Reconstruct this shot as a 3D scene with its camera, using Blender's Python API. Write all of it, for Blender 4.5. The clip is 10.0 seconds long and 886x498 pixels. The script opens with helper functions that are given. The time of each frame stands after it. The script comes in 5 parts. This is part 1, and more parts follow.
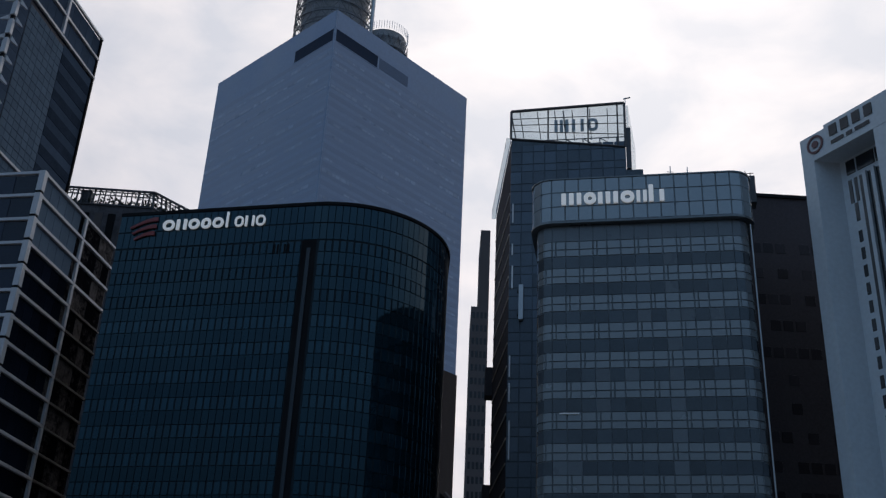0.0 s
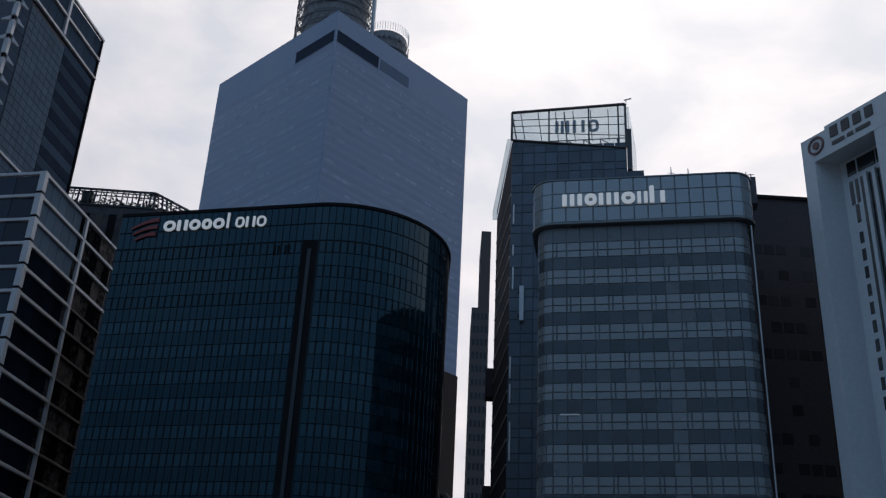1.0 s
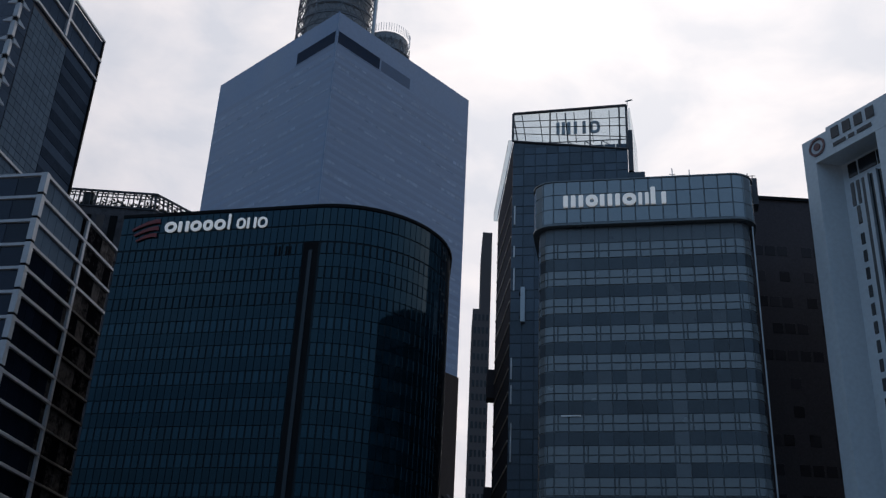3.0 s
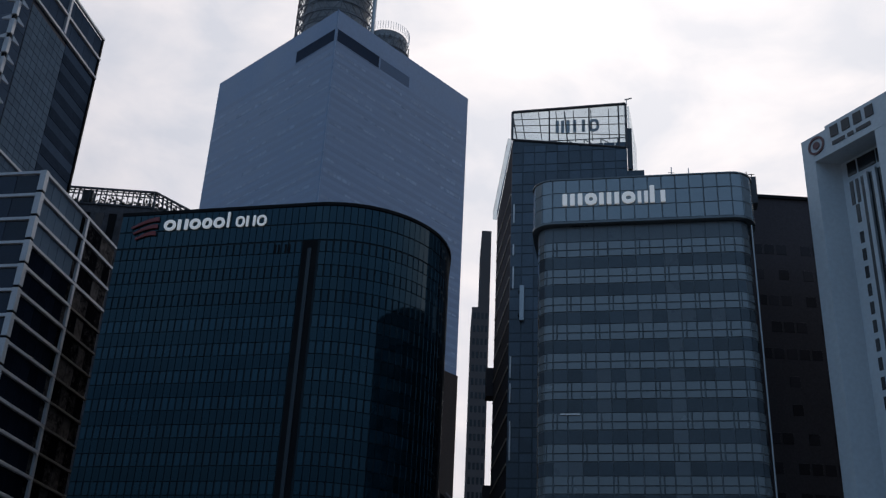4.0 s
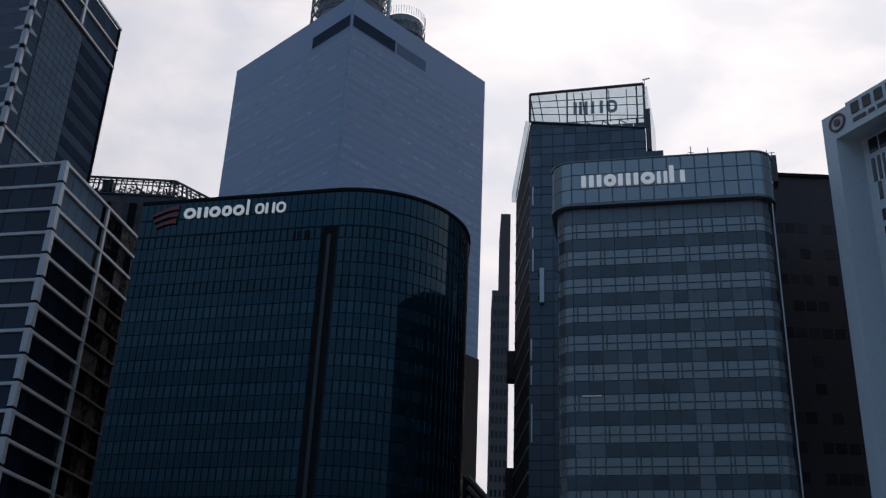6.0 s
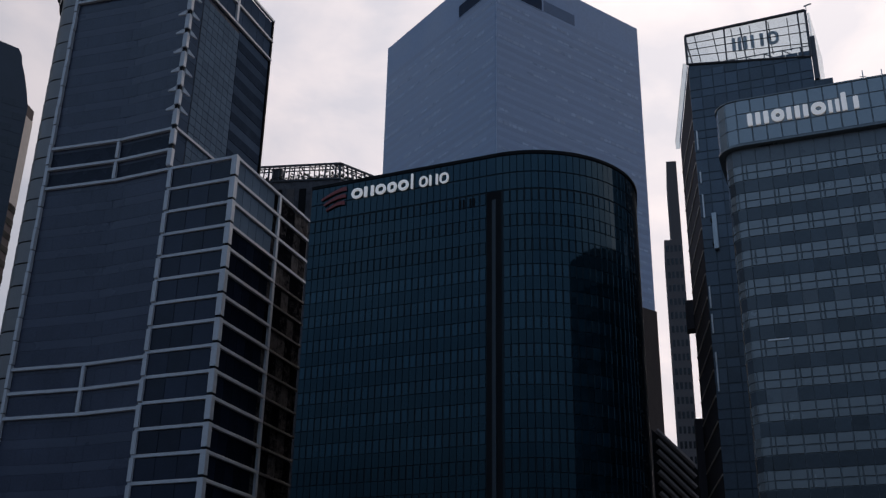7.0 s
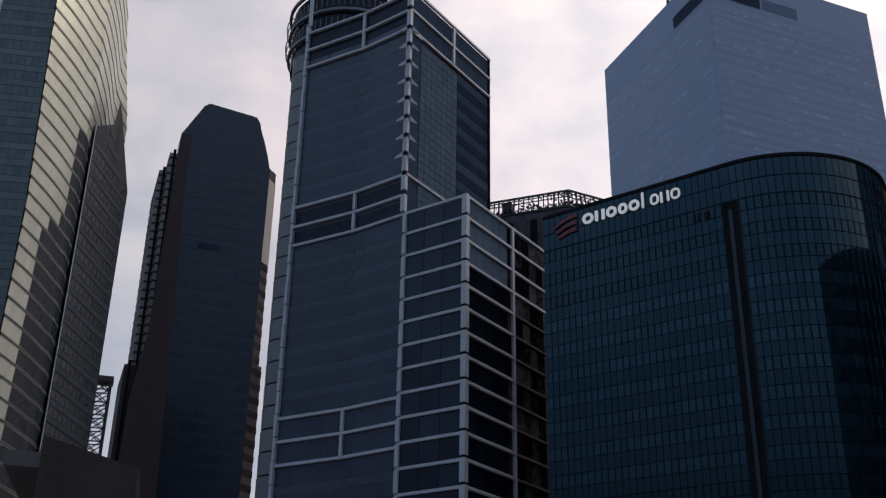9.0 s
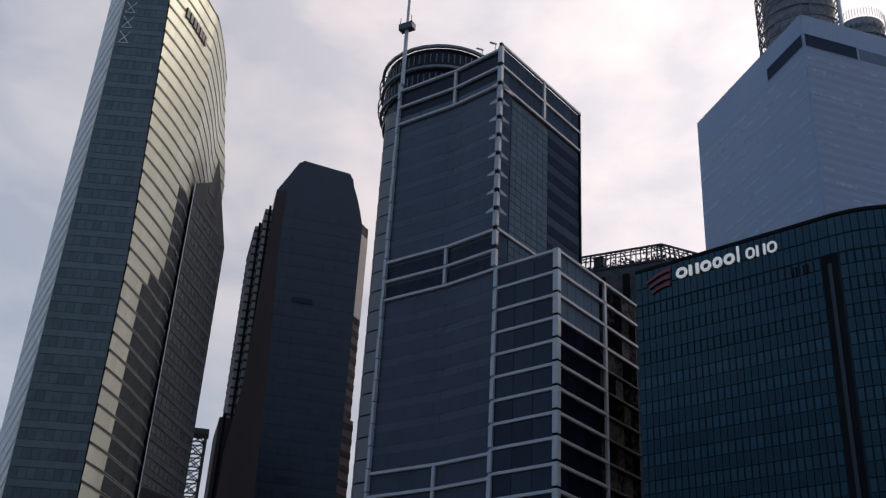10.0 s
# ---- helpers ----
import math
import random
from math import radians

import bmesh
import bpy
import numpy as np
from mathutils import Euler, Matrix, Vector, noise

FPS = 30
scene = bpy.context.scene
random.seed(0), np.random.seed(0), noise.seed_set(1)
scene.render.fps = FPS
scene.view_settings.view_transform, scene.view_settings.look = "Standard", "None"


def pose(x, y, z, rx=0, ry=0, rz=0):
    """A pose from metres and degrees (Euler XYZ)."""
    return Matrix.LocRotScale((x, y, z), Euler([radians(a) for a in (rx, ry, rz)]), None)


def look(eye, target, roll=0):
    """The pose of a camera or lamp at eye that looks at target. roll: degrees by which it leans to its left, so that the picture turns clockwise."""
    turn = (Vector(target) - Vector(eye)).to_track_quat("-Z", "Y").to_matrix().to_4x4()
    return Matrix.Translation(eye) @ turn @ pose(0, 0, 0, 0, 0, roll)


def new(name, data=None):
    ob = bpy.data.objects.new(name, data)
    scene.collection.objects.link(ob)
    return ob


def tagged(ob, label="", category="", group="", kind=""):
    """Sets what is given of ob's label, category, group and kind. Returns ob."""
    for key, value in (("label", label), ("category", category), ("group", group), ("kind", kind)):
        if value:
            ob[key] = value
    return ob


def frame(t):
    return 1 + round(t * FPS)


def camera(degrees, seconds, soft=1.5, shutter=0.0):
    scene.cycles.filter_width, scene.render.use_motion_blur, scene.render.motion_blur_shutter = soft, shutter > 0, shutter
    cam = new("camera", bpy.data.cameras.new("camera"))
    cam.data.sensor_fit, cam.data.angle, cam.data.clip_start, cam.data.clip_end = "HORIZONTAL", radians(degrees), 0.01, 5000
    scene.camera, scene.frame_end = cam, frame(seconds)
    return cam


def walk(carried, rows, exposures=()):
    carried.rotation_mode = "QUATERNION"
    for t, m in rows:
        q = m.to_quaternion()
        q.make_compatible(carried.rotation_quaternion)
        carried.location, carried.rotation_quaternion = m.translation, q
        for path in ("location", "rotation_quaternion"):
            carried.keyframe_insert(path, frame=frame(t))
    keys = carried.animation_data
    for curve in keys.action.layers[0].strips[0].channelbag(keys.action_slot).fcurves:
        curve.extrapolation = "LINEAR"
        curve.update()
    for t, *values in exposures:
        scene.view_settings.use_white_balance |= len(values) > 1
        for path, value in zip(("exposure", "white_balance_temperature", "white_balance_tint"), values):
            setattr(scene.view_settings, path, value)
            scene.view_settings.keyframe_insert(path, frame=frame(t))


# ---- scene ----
cam = camera(44.70, 10.0, soft=1.3)
# seconds, yaw, pitch, roll: the camera stands on the promenade and only turns
PATH = [
    (0.0, -1.299, 26.667, -2.497),
    (0.5, -1.224, 26.772, -2.606),
    (1.0, -1.290, 26.719, -2.565),
    (1.5, -1.265, 26.779, -2.545),
    (2.0, -1.288, 26.807, -2.594),
    (2.5, -1.233, 26.801, -2.591),
    (4.0, -1.298, 26.693, -2.612),
    (4.5, -1.373, 26.651, -2.543),
    (5.0, -1.308, 26.756, -2.560),
    (5.2, -1.300, 26.700, -2.560),
    (6.3, 2.122, 25.526, -1.761),
    (6.5, 4.961, 25.323, -1.397),
    (7.0, 10.387, 23.502, -0.995),
    (7.5, 17.052, 24.481, -1.473),
    (8.0, 19.457, 24.583, -1.467),
    (8.5, 21.701, 24.902, -1.283),
    (9.0, 24.054, 24.774, -0.906),
    (9.5, 28.575, 25.737, -1.385),
    (10.0, 28.432, 27.527, -2.957)]
EXPOSURES = [(0.0, 0.15, 6500, 12), (5.2, 0.15, 6500, 12), (6.5, 0.17, 6600, 15), (7.0, 0.19, 6800, 17), (9.0, 0.37, 6950, 18), (9.5, 0.38, 6950, 18), (10.0, 0.41, 6950, 17)]
walk(cam, [(t, pose(0, 0, 1.7, 90 + p, r, yaw)) for t, yaw, p, r in PATH], EXPOSURES)

# ---- sky and sun ----
SUN_AZ = 14.0          # degrees to the right of straight ahead
SUN_EL = 45.0
sun_dir = Vector((math.sin(radians(SUN_AZ)) * math.cos(radians(SUN_EL)), math.cos(radians(SUN_AZ)) * math.cos(radians(SUN_EL)), math.sin(radians(SUN_EL))))
world = bpy.data.worlds.new("overcast_sky")
scene.world = world
world.use_nodes = True
wn, wl = world.node_tree.nodes, world.node_tree.links
wn.clear()


def wnode(kind, **values):
    n = wn.new(kind)
    for key, value in values.items():
        n.inputs[int(key[1:])].default_value = value
    return n


coord = wnode("ShaderNodeTexCoord")
sky = wn.new("ShaderNodeTexSky")
sky.sky_type, sky.sun_disc, sky.sun_elevation, sky.sun_rotation = "NISHITA", False, radians(SUN_EL), radians(SUN_AZ)
sky.air_density, sky.dust_density = 1.0, 3.0
# brightness of the cloud layer grows towards the hidden sun
dot = wn.new("ShaderNodeVectorMath")
dot.operation = "DOT_PRODUCT"
dot.inputs[1].default_value = sun_dir
wl.new(coord.outputs["Generated"], dot.inputs[0])
glow = wn.new("ShaderNodeValToRGB")
glow.color_ramp.elements[0].position, glow.color_ramp.elements[0].color = 0.0, (0.165, 0.285, 0.44, 1)
glow.color_ramp.elements[1].position, glow.color_ramp.elements[1].color = 1.0, (0.86, 0.85, 0.86, 1)
for at, col in ((0.35, (0.30, 0.39, 0.50, 1)), (0.56, (0.385, 0.435, 0.50, 1)), (0.68, (0.455, 0.48, 0.525, 1)), (0.79, (0.605, 0.60, 0.63, 1)), (0.87, (0.75, 0.735, 0.755, 1)), (0.93, (0.80, 0.785, 0.80, 1))):
    e = glow.color_ramp.elements.new(at)
    e.color = col
dot_scale = wn.new("ShaderNodeMapRange")
dot_scale.inputs["From Min"].default_value, dot_scale.inputs["From Max"].default_value = 0.0, 1.0
wl.new(dot.outputs["Value"], dot_scale.inputs["Value"])
wl.new(dot_scale.outputs["Result"], glow.inputs["Fac"])
# soft clouds
stretch = wn.new("ShaderNodeMapping")
stretch.inputs["Scale"].default_value = (1.0, 1.0, 1.7)
wl.new(coord.outputs["Generated"], stretch.inputs["Vector"])
cloud = wn.new("ShaderNodeTexNoise")
cloud.inputs["Scale"].default_value, cloud.inputs["Detail"].default_value, cloud.inputs["Roughness"].default_value = 6.5, 6.0, 0.52
cloud.inputs["Distortion"].default_value = 0.3
wl.new(stretch.outputs["Vector"], cloud.inputs["Vector"])
shade = wn.new("ShaderNodeValToRGB")
shade.color_ramp.elements[0].position, shade.color_ramp.elements[0].color = 0.38, (0.80, 0.85, 0.91, 1)
shade.color_ramp.elements[1].position, shade.color_ramp.elements[1].color = 0.64, (1.14, 1.11, 1.09, 1)
wl.new(cloud.outputs["Fac"], shade.inputs["Fac"])
mul = wn.new("ShaderNodeMixRGB")
mul.blend_type = "MULTIPLY"
mul.inputs[0].default_value = 1.0
wl.new(glow.outputs["Color"], mul.inputs[1])
wl.new(shade.outputs["Color"], mul.inputs[2])
# an overcast sky is brighter overhead than near the horizon, most of all opposite the sun
updown = wn.new("ShaderNodeSeparateXYZ")
wl.new(coord.outputs["Generated"], updown.inputs[0])
height = wn.new("ShaderNodeMapRange")
height.inputs["From Min"].default_value, height.inputs["From Max"].default_value = 0.10, 0.50
height.inputs["To Min"].default_value, height.inputs["To Max"].default_value = 0.03, 1.4
wl.new(updown.outputs["Z"], height.inputs["Value"])
sunward = wn.new("ShaderNodeMapRange")
sunward.inputs["From Min"].default_value, sunward.inputs["From Max"].default_value = 0.15, 0.5
wl.new(dot.outputs["Value"], sunward.inputs["Value"])
level = wn.new("ShaderNodeMix")
level.inputs["B"].default_value = 1.0
wl.new(sunward.outputs["Result"], level.inputs["Factor"])
wl.new(height.outputs["Result"], level.inputs["A"])
clouds_bg = wn.new("ShaderNodeBackground")
wl.new(level.outputs["Result"], clouds_bg.inputs["Strength"])
wl.new(mul.outputs[0], clouds_bg.inputs["Color"])
clear_bg = wn.new("ShaderNodeBackground")
clear_bg.inputs["Strength"].default_value = 0.05
wl.new(sky.outputs["Color"], clear_bg.inputs["Color"])
both = wn.new("ShaderNodeMixShader")
both.inputs[0].default_value = 0.88
wl.new(clear_bg.outputs[0], both.inputs[1])
wl.new(clouds_bg.outputs[0], both.inputs[2])
wout = wn.new("ShaderNodeOutputWorld")
wl.new(both.outputs[0], wout.inputs["Surface"])

sun = new("sun", bpy.data.lights.new("sun", "SUN"))
sun.data.energy, sun.data.angle, sun.data.color = 0.55, radians(14), (1.0, 0.93, 0.80)
sun.matrix_world = look(sun_dir * 900, (0, 0, 0))

# ---- materials ----


def material(name, colour, rough=0.5, metal=0.0, grain=0.15, size=3.0, fine=40.0, vary=0.0, island=False, bump=0.0, spec=0.5, coat=0.0, streak=0.0):
    """A surface with colour that varies at two sizes, by piece (vary), and with rain streaks."""
    m = bpy.data.materials.new(name)
    m.use_nodes = True
    nt = m.node_tree
    nd, lk = nt.nodes, nt.links
    b = nd["Principled BSDF"]
    tc = nd.new("ShaderNodeTexCoord")
    big, small = nd.new("ShaderNodeTexNoise"), nd.new("ShaderNodeTexNoise")
    big.inputs["Scale"].default_value, big.inputs["Detail"].default_value = 1.0 / size, 4
    small.inputs["Scale"].default_value, small.inputs["Detail"].default_value = fine / 10, 3
    geo = nd.new("ShaderNodeNewGeometry")
    mp = nd.new("ShaderNodeMapping")
    mp.inputs["Scale"].default_value = (1, 1, 0.25 if streak else 1)
    lk.new(geo.outputs["Position"], mp.inputs["Vector"])
    lk.new(mp.outputs["Vector"], big.inputs["Vector"])
    lk.new(geo.outputs["Position"], small.inputs["Vector"])
    add = nd.new("ShaderNodeMath")
    add.operation = "ADD"
    lk.new(big.outputs["Fac"], add.inputs[0])
    lk.new(small.outputs["Fac"], add.inputs[1])
    total = add.outputs[0]
    if vary:
        src = geo.outputs["Random Per Island"] if island else nd.new("ShaderNodeObjectInfo").outputs["Random"]
        ma = nd.new("ShaderNodeMath")
        ma.operation = "MULTIPLY_ADD"
        ma.inputs[1].default_value = vary
        lk.new(src, ma.inputs[0])
        lk.new(total, ma.inputs[2])
        total = ma.outputs[0]
    mr = nd.new("ShaderNodeMapRange")
    mr.inputs["From Min"].default_value, mr.inputs["From Max"].default_value = 0.6, 1.4 + vary
    lk.new(total, mr.inputs["Value"])
    ramp = nd.new("ShaderNodeValToRGB")
    lo, hi = 1 - grain, 1 + grain
    ramp.color_ramp.elements[0].color = (*[v * lo for v in colour], 1)
    ramp.color_ramp.elements[1].color = (*[min(v * hi, 1) for v in colour], 1)
    lk.new(mr.outputs["Result"], ramp.inputs["Fac"])
    lk.new(ramp.outputs["Color"], b.inputs["Base Color"])
    rr = nd.new("ShaderNodeMapRange")
    rr.inputs["From Min"].default_value, rr.inputs["From Max"].default_value = 0.3, 0.7
    rr.inputs["To Min"].default_value, rr.inputs["To Max"].default_value = rough * 0.8, min(rough * 1.25, 1)
    lk.new(big.outputs["Fac"], rr.inputs["Value"])
    lk.new(rr.outputs["Result"], b.inputs["Roughness"])
    b.inputs["Metallic"].default_value = metal
    b.inputs["Specular IOR Level"].default_value = spec
    b.inputs["Coat Weight"].default_value = coat
    if bump:
        bp = nd.new("ShaderNodeBump")
        bp.inputs["Strength"].default_value, bp.inputs["Distance"].default_value = bump, 0.05
        lk.new(small.outputs["Fac"], bp.inputs["Height"])
        lk.new(bp.outputs["Normal"], b.inputs["Normal"])
    return m


M_ground = material("paving", (0.16, 0.15, 0.14), 0.85, grain=0.3, size=6, bump=0.3)
M_teal = material("teal_glass", (0.0021, 0.0105, 0.0168), 0.06, grain=0.5, vary=1.6, spec=0.55)
M_teal_win = material("window_glass", (0.003, 0.016, 0.026), 0.07, grain=0.7, vary=1.8, spec=0.70)
M_teal_isl = material("teal_glass_far", (0.0021, 0.0105, 0.0168), 0.06, grain=0.5, vary=1.6, island=True, spec=0.55)
for m in (M_teal, M_teal_win, M_teal_isl):
    m.node_tree.nodes["Principled BSDF"].inputs["Specular Tint"].default_value = (0.50, 0.83, 1.0, 1)
M_joint = material("dark_joint", (0.004, 0.005, 0.007), 0.7, grain=0.3, spec=0.15)
M_teal_joint = material("teal_joint", (0.005, 0.014, 0.021), 0.5, grain=0.3, spec=0.2)
M_grey_clad = material("grey_cladding", (0.196, 0.280, 0.425), 0.45, grain=0.10, size=14, fine=8, metal=0.1)
M_grey_band = material("grey_cladding_band", (0.168, 0.243, 0.378), 0.35, grain=0.12, size=12, vary=0.4)
M_grey_light = material("pale_window_strip", (0.232, 0.318, 0.46), 0.30, grain=0.3, size=5, fine=5, vary=0.8)
M_notch = material("dark_opening", (0.022, 0.038, 0.070), 0.7, grain=0.2, spec=0.1)
M_steel = material("dark_steel", (0.06, 0.065, 0.075), 0.5, metal=0.3, grain=0.3, size=1)
M_drum_steel = material("grey_steel", (0.15, 0.16, 0.18), 0.5, metal=0.2, grain=0.4, size=2)
M_frame = material("grey_aluminium_frame", (0.43, 0.445, 0.48), 0.5, metal=0.15, grain=0.16, size=2, streak=1)
# frame metal with the shade of the farther side beams put into its colour
M_beam_shade = material("shaded_beam_metal", (0.085, 0.078, 0.078), 0.6, grain=0.5, size=1.5, streak=1, spec=0.2)
M_edge = material("grey_metal_edge_panel", (0.165, 0.165, 0.170), 0.45, metal=0.2, grain=0.2, size=2, vary=0.5)
M_frame_glass = material("blue_black_glass", (0.018, 0.024, 0.042), 0.16, grain=0.5, vary=1.4, spec=0.25)
M_side_glass = material("navy_side_glass", (0.062, 0.086, 0.124), 0.4, grain=0.3, vary=0.6, spec=0.0)
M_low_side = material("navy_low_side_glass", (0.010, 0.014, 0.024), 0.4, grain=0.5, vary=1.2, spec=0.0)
M_frame_body = material("blue_black_glass_wall", (0.015, 0.020, 0.034), 0.25, grain=0.5, size=4, spec=0.12)
# no gloss here: the reflection is part of the grey base colour
M_grey_glass = material("grey_painted_reflection", (0.118, 0.158, 0.205), 0.4, grain=0.2, vary=0.6, spec=0.0)
M_brown_reflection = material("brown_mottled_reflection", (0.015, 0.011, 0.010), 0.4, grain=0.98, size=1.1, vary=0.7, spec=0.0)
# broken reflections painted into the pane colour as pale mottling on near-black
pane_ramp = [x for x in M_brown_reflection.node_tree.nodes if x.type == "VALTORGB"][0].color_ramp
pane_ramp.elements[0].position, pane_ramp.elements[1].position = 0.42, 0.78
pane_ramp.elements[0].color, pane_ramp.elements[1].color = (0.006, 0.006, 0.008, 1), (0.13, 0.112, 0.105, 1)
M_banded_joint = material("grey_joint", (0.088, 0.108, 0.124), 0.3, grain=0.3, spec=0.9)
M_banded_light = material("pale_blue_spandrel", (0.096, 0.115, 0.126), 0.22, grain=0.16, vary=0.4, spec=1.0)
M_banded_dark = material("dark_window_glass", (0.040, 0.054, 0.068), 0.10, grain=0.6, vary=1.2, spec=0.6)
M_banded_crown = material("blue_grey_crown_panel", (0.155, 0.200, 0.232), 0.2, grain=0.12, vary=0.5, spec=1.0)
for m in (M_banded_light, M_banded_crown):
    m.node_tree.nodes["Principled BSDF"].inputs["IOR"].default_value = 1.7
M_banded_blind = material("window_with_pale_blind", (0.105, 0.128, 0.148), 0.3, grain=0.3, vary=0.8)
M_sign = material("white_lit_sign", (0.88, 0.87, 0.86), 0.5, grain=0.05)
M_sign.node_tree.nodes["Principled BSDF"].inputs["Emission Color"].default_value = (0.92, 0.97, 1.0, 1)
M_sign.node_tree.nodes["Principled BSDF"].inputs["Emission Strength"].default_value = 0.17
M_red = material("red_sign", (0.20, 0.028, 0.030), 0.5, grain=0.1)
M_sign_dark = material("dark_sign", (0.05, 0.05, 0.055), 0.5, grain=0.1)
M_bluegrey = material("blue_grey_glass", (0.052, 0.076, 0.108), 0.10, grain=0.5, vary=1.4, spec=0.5)
M_bluegrey_wall = material("blue_grey_glass_wall", (0.040, 0.058, 0.080), 0.14, grain=0.5, size=5)
M_white_fin = material("white_panel", (0.72, 0.73, 0.75), 0.4, grain=0.06)
M_brown_wall = material("dark_brown_stone", (0.070, 0.063, 0.070), 0.85, grain=0.35, size=8, vary=0.6, streak=1, spec=0.08)
M_palestone = material("pale_stone", (0.47, 0.535, 0.585), 0.38, grain=0.12, size=7, fine=20, streak=1, bump=0.1, spec=0.9)
M_palestone_glass = material("black_glass", (0.012, 0.014, 0.018), 0.15, grain=0.4, vary=1.0)
M_leaf = material("dark_foliage", (0.045, 0.055, 0.045), 0.7, grain=0.5, size=1, spec=0.2)
M_umber = material("dark_umber_stone", (0.060, 0.047, 0.043), 0.8, grain=0.35, size=5, streak=1, spec=0.1)
M_taupe = material("taupe_stone", (0.10, 0.088, 0.090), 0.8, grain=0.2, size=6)
M_oct_blue = material("navy_glass", (0.021, 0.027, 0.042), 0.16, grain=0.5, size=10, vary=0.8, spec=0.35)
M_oct_brown = material("brown_stone", (0.062, 0.046, 0.050), 0.7, grain=0.3, size=8, streak=1, spec=0.15)
M_oct_grey = material("weathered_grey_stone", (0.30, 0.285, 0.28), 0.7, grain=0.45, size=1.2, streak=1)
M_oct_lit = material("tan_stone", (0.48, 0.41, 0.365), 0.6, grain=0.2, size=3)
M_gold = material("gold_coated_glass", (0.32, 0.335, 0.28), 0.36, metal=0.85, grain=0.16, size=5, fine=14, vary=0.5, island=True, streak=1)
# the slab's dark reflection in the sail, given as a panel colour
M_sail_reflection = material("sail_glass_dark_reflection", (0.018, 0.026, 0.034), 0.3, grain=0.5, size=4, vary=0.6, spec=0.03)
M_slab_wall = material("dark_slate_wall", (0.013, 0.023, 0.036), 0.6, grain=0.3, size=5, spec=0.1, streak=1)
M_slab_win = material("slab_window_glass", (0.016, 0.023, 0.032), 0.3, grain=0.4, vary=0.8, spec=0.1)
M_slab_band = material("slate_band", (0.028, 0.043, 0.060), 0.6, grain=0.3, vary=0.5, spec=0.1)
M_slate_band = material("slate_spandrel", (0.094, 0.119, 0.125), 0.2, grain=0.3, vary=0.5)
M_rib = material("grey_green_rib", (0.115, 0.12, 0.11), 0.45, metal=0.3, grain=0.2)
M_sea_glass = material("slate_glass", (0.074, 0.097, 0.104), 0.12, grain=0.4, vary=0.8, spec=0.5)
M_flute = material("pale_metal_fluting", (0.42, 0.44, 0.46), 0.35, metal=0.5, grain=0.12)
M_fluting = material("white_metal_fluting", (0.82, 0.82, 0.80), 0.5, metal=0.0, grain=0.14, size=2, vary=0.3)
M_sky_glass = material("clear_crown_glass", (0.55, 0.62, 0.66), 0.06, grain=0.1)
M_sky_glass.node_tree.nodes["Principled BSDF"].inputs["Transmission Weight"].default_value = 0.93
M_sky_glass.node_tree.nodes["Principled BSDF"].inputs["IOR"].default_value = 1.05

# ---- builders ----
V2 = lambda x, y: Vector((x, y))


def thing(name, x, y, label, category, group="", z=0.0):
    ob = new(name)
    ob.location = (x, y, z)
    ob["base"] = (x, y, z)
    ob.empty_display_size = 2
    return tagged(ob, label, category, group)


def base_of(ob):
    b = Vector((0, 0, 0))
    while ob is not None:
        b = b + ob.location
        ob = ob.parent
    return b


def part(name, bm, mat, parent, label="", kind=""):
    """Links a bmesh, given in world metres, as one mesh under its thing."""
    bmesh.ops.translate(bm, verts=bm.verts, vec=-base_of(parent))
    bmesh.ops.recalc_face_normals(bm, faces=bm.faces)
    me = bpy.data.meshes.new(name)
    bm.to_mesh(me)
    bm.free()
    me.materials.append(mat)
    ob = new(name, me)
    ob.parent = parent
    return tagged(ob, label, kind=kind)


def box(bm, o, d, n, s0, s1, z0, z1, y0, y1):
    """A box along a wall: s along it, z up, y outwards."""
    v = [bm.verts.new((*(o + d * s + n * y), z)) for z in (z0, z1) for y in (y0, y1) for s in (s0, s1)]
    for f in ((0, 1, 3, 2), (4, 6, 7, 5), (0, 4, 5, 1), (2, 3, 7, 6), (0, 2, 6, 4), (1, 5, 7, 3)):
        bm.faces.new([v[i] for i in f])


def prism(bm, pts, z0, z1, top=None):
    lo = [bm.verts.new((p[0], p[1], z0)) for p in pts]
    hi = [bm.verts.new((p[0], p[1], z1 if top is None else top[i])) for i, p in enumerate(pts)]
    bm.faces.new(lo[::-1])
    bm.faces.new(hi)
    k = len(pts)
    for i in range(k):
        bm.faces.new((lo[i], lo[(i + 1) % k], hi[(i + 1) % k], hi[i]))


def tube(bm, a, b, r, sides=6):
    a, b = Vector(a), Vector(b)
    ax = (b - a).normalized()
    u = ax.orthogonal().normalized()
    w = ax.cross(u)
    rings = [[bm.verts.new(p + (u * math.cos(t) + w * math.sin(t)) * r) for t in [2 * math.pi * i / sides for i in range(sides)]] for p in (a, b)]
    for i in range(sides):
        j = (i + 1) % sides
        bm.faces.new((rings[0][i], rings[0][j], rings[1][j], rings[1][i]))
    bm.faces.new(rings[0][::-1])
    bm.faces.new(rings[1])


def wall(a, b):
    """Origin, direction and outward normal of a wall from a to b, whose outside lies to the right of that way."""
    a, b = Vector(a), Vector(b)
    d = (b - a).normalized()
    return a, d, Vector((d.y, -d.x)), (b - a).length


PANES = {}


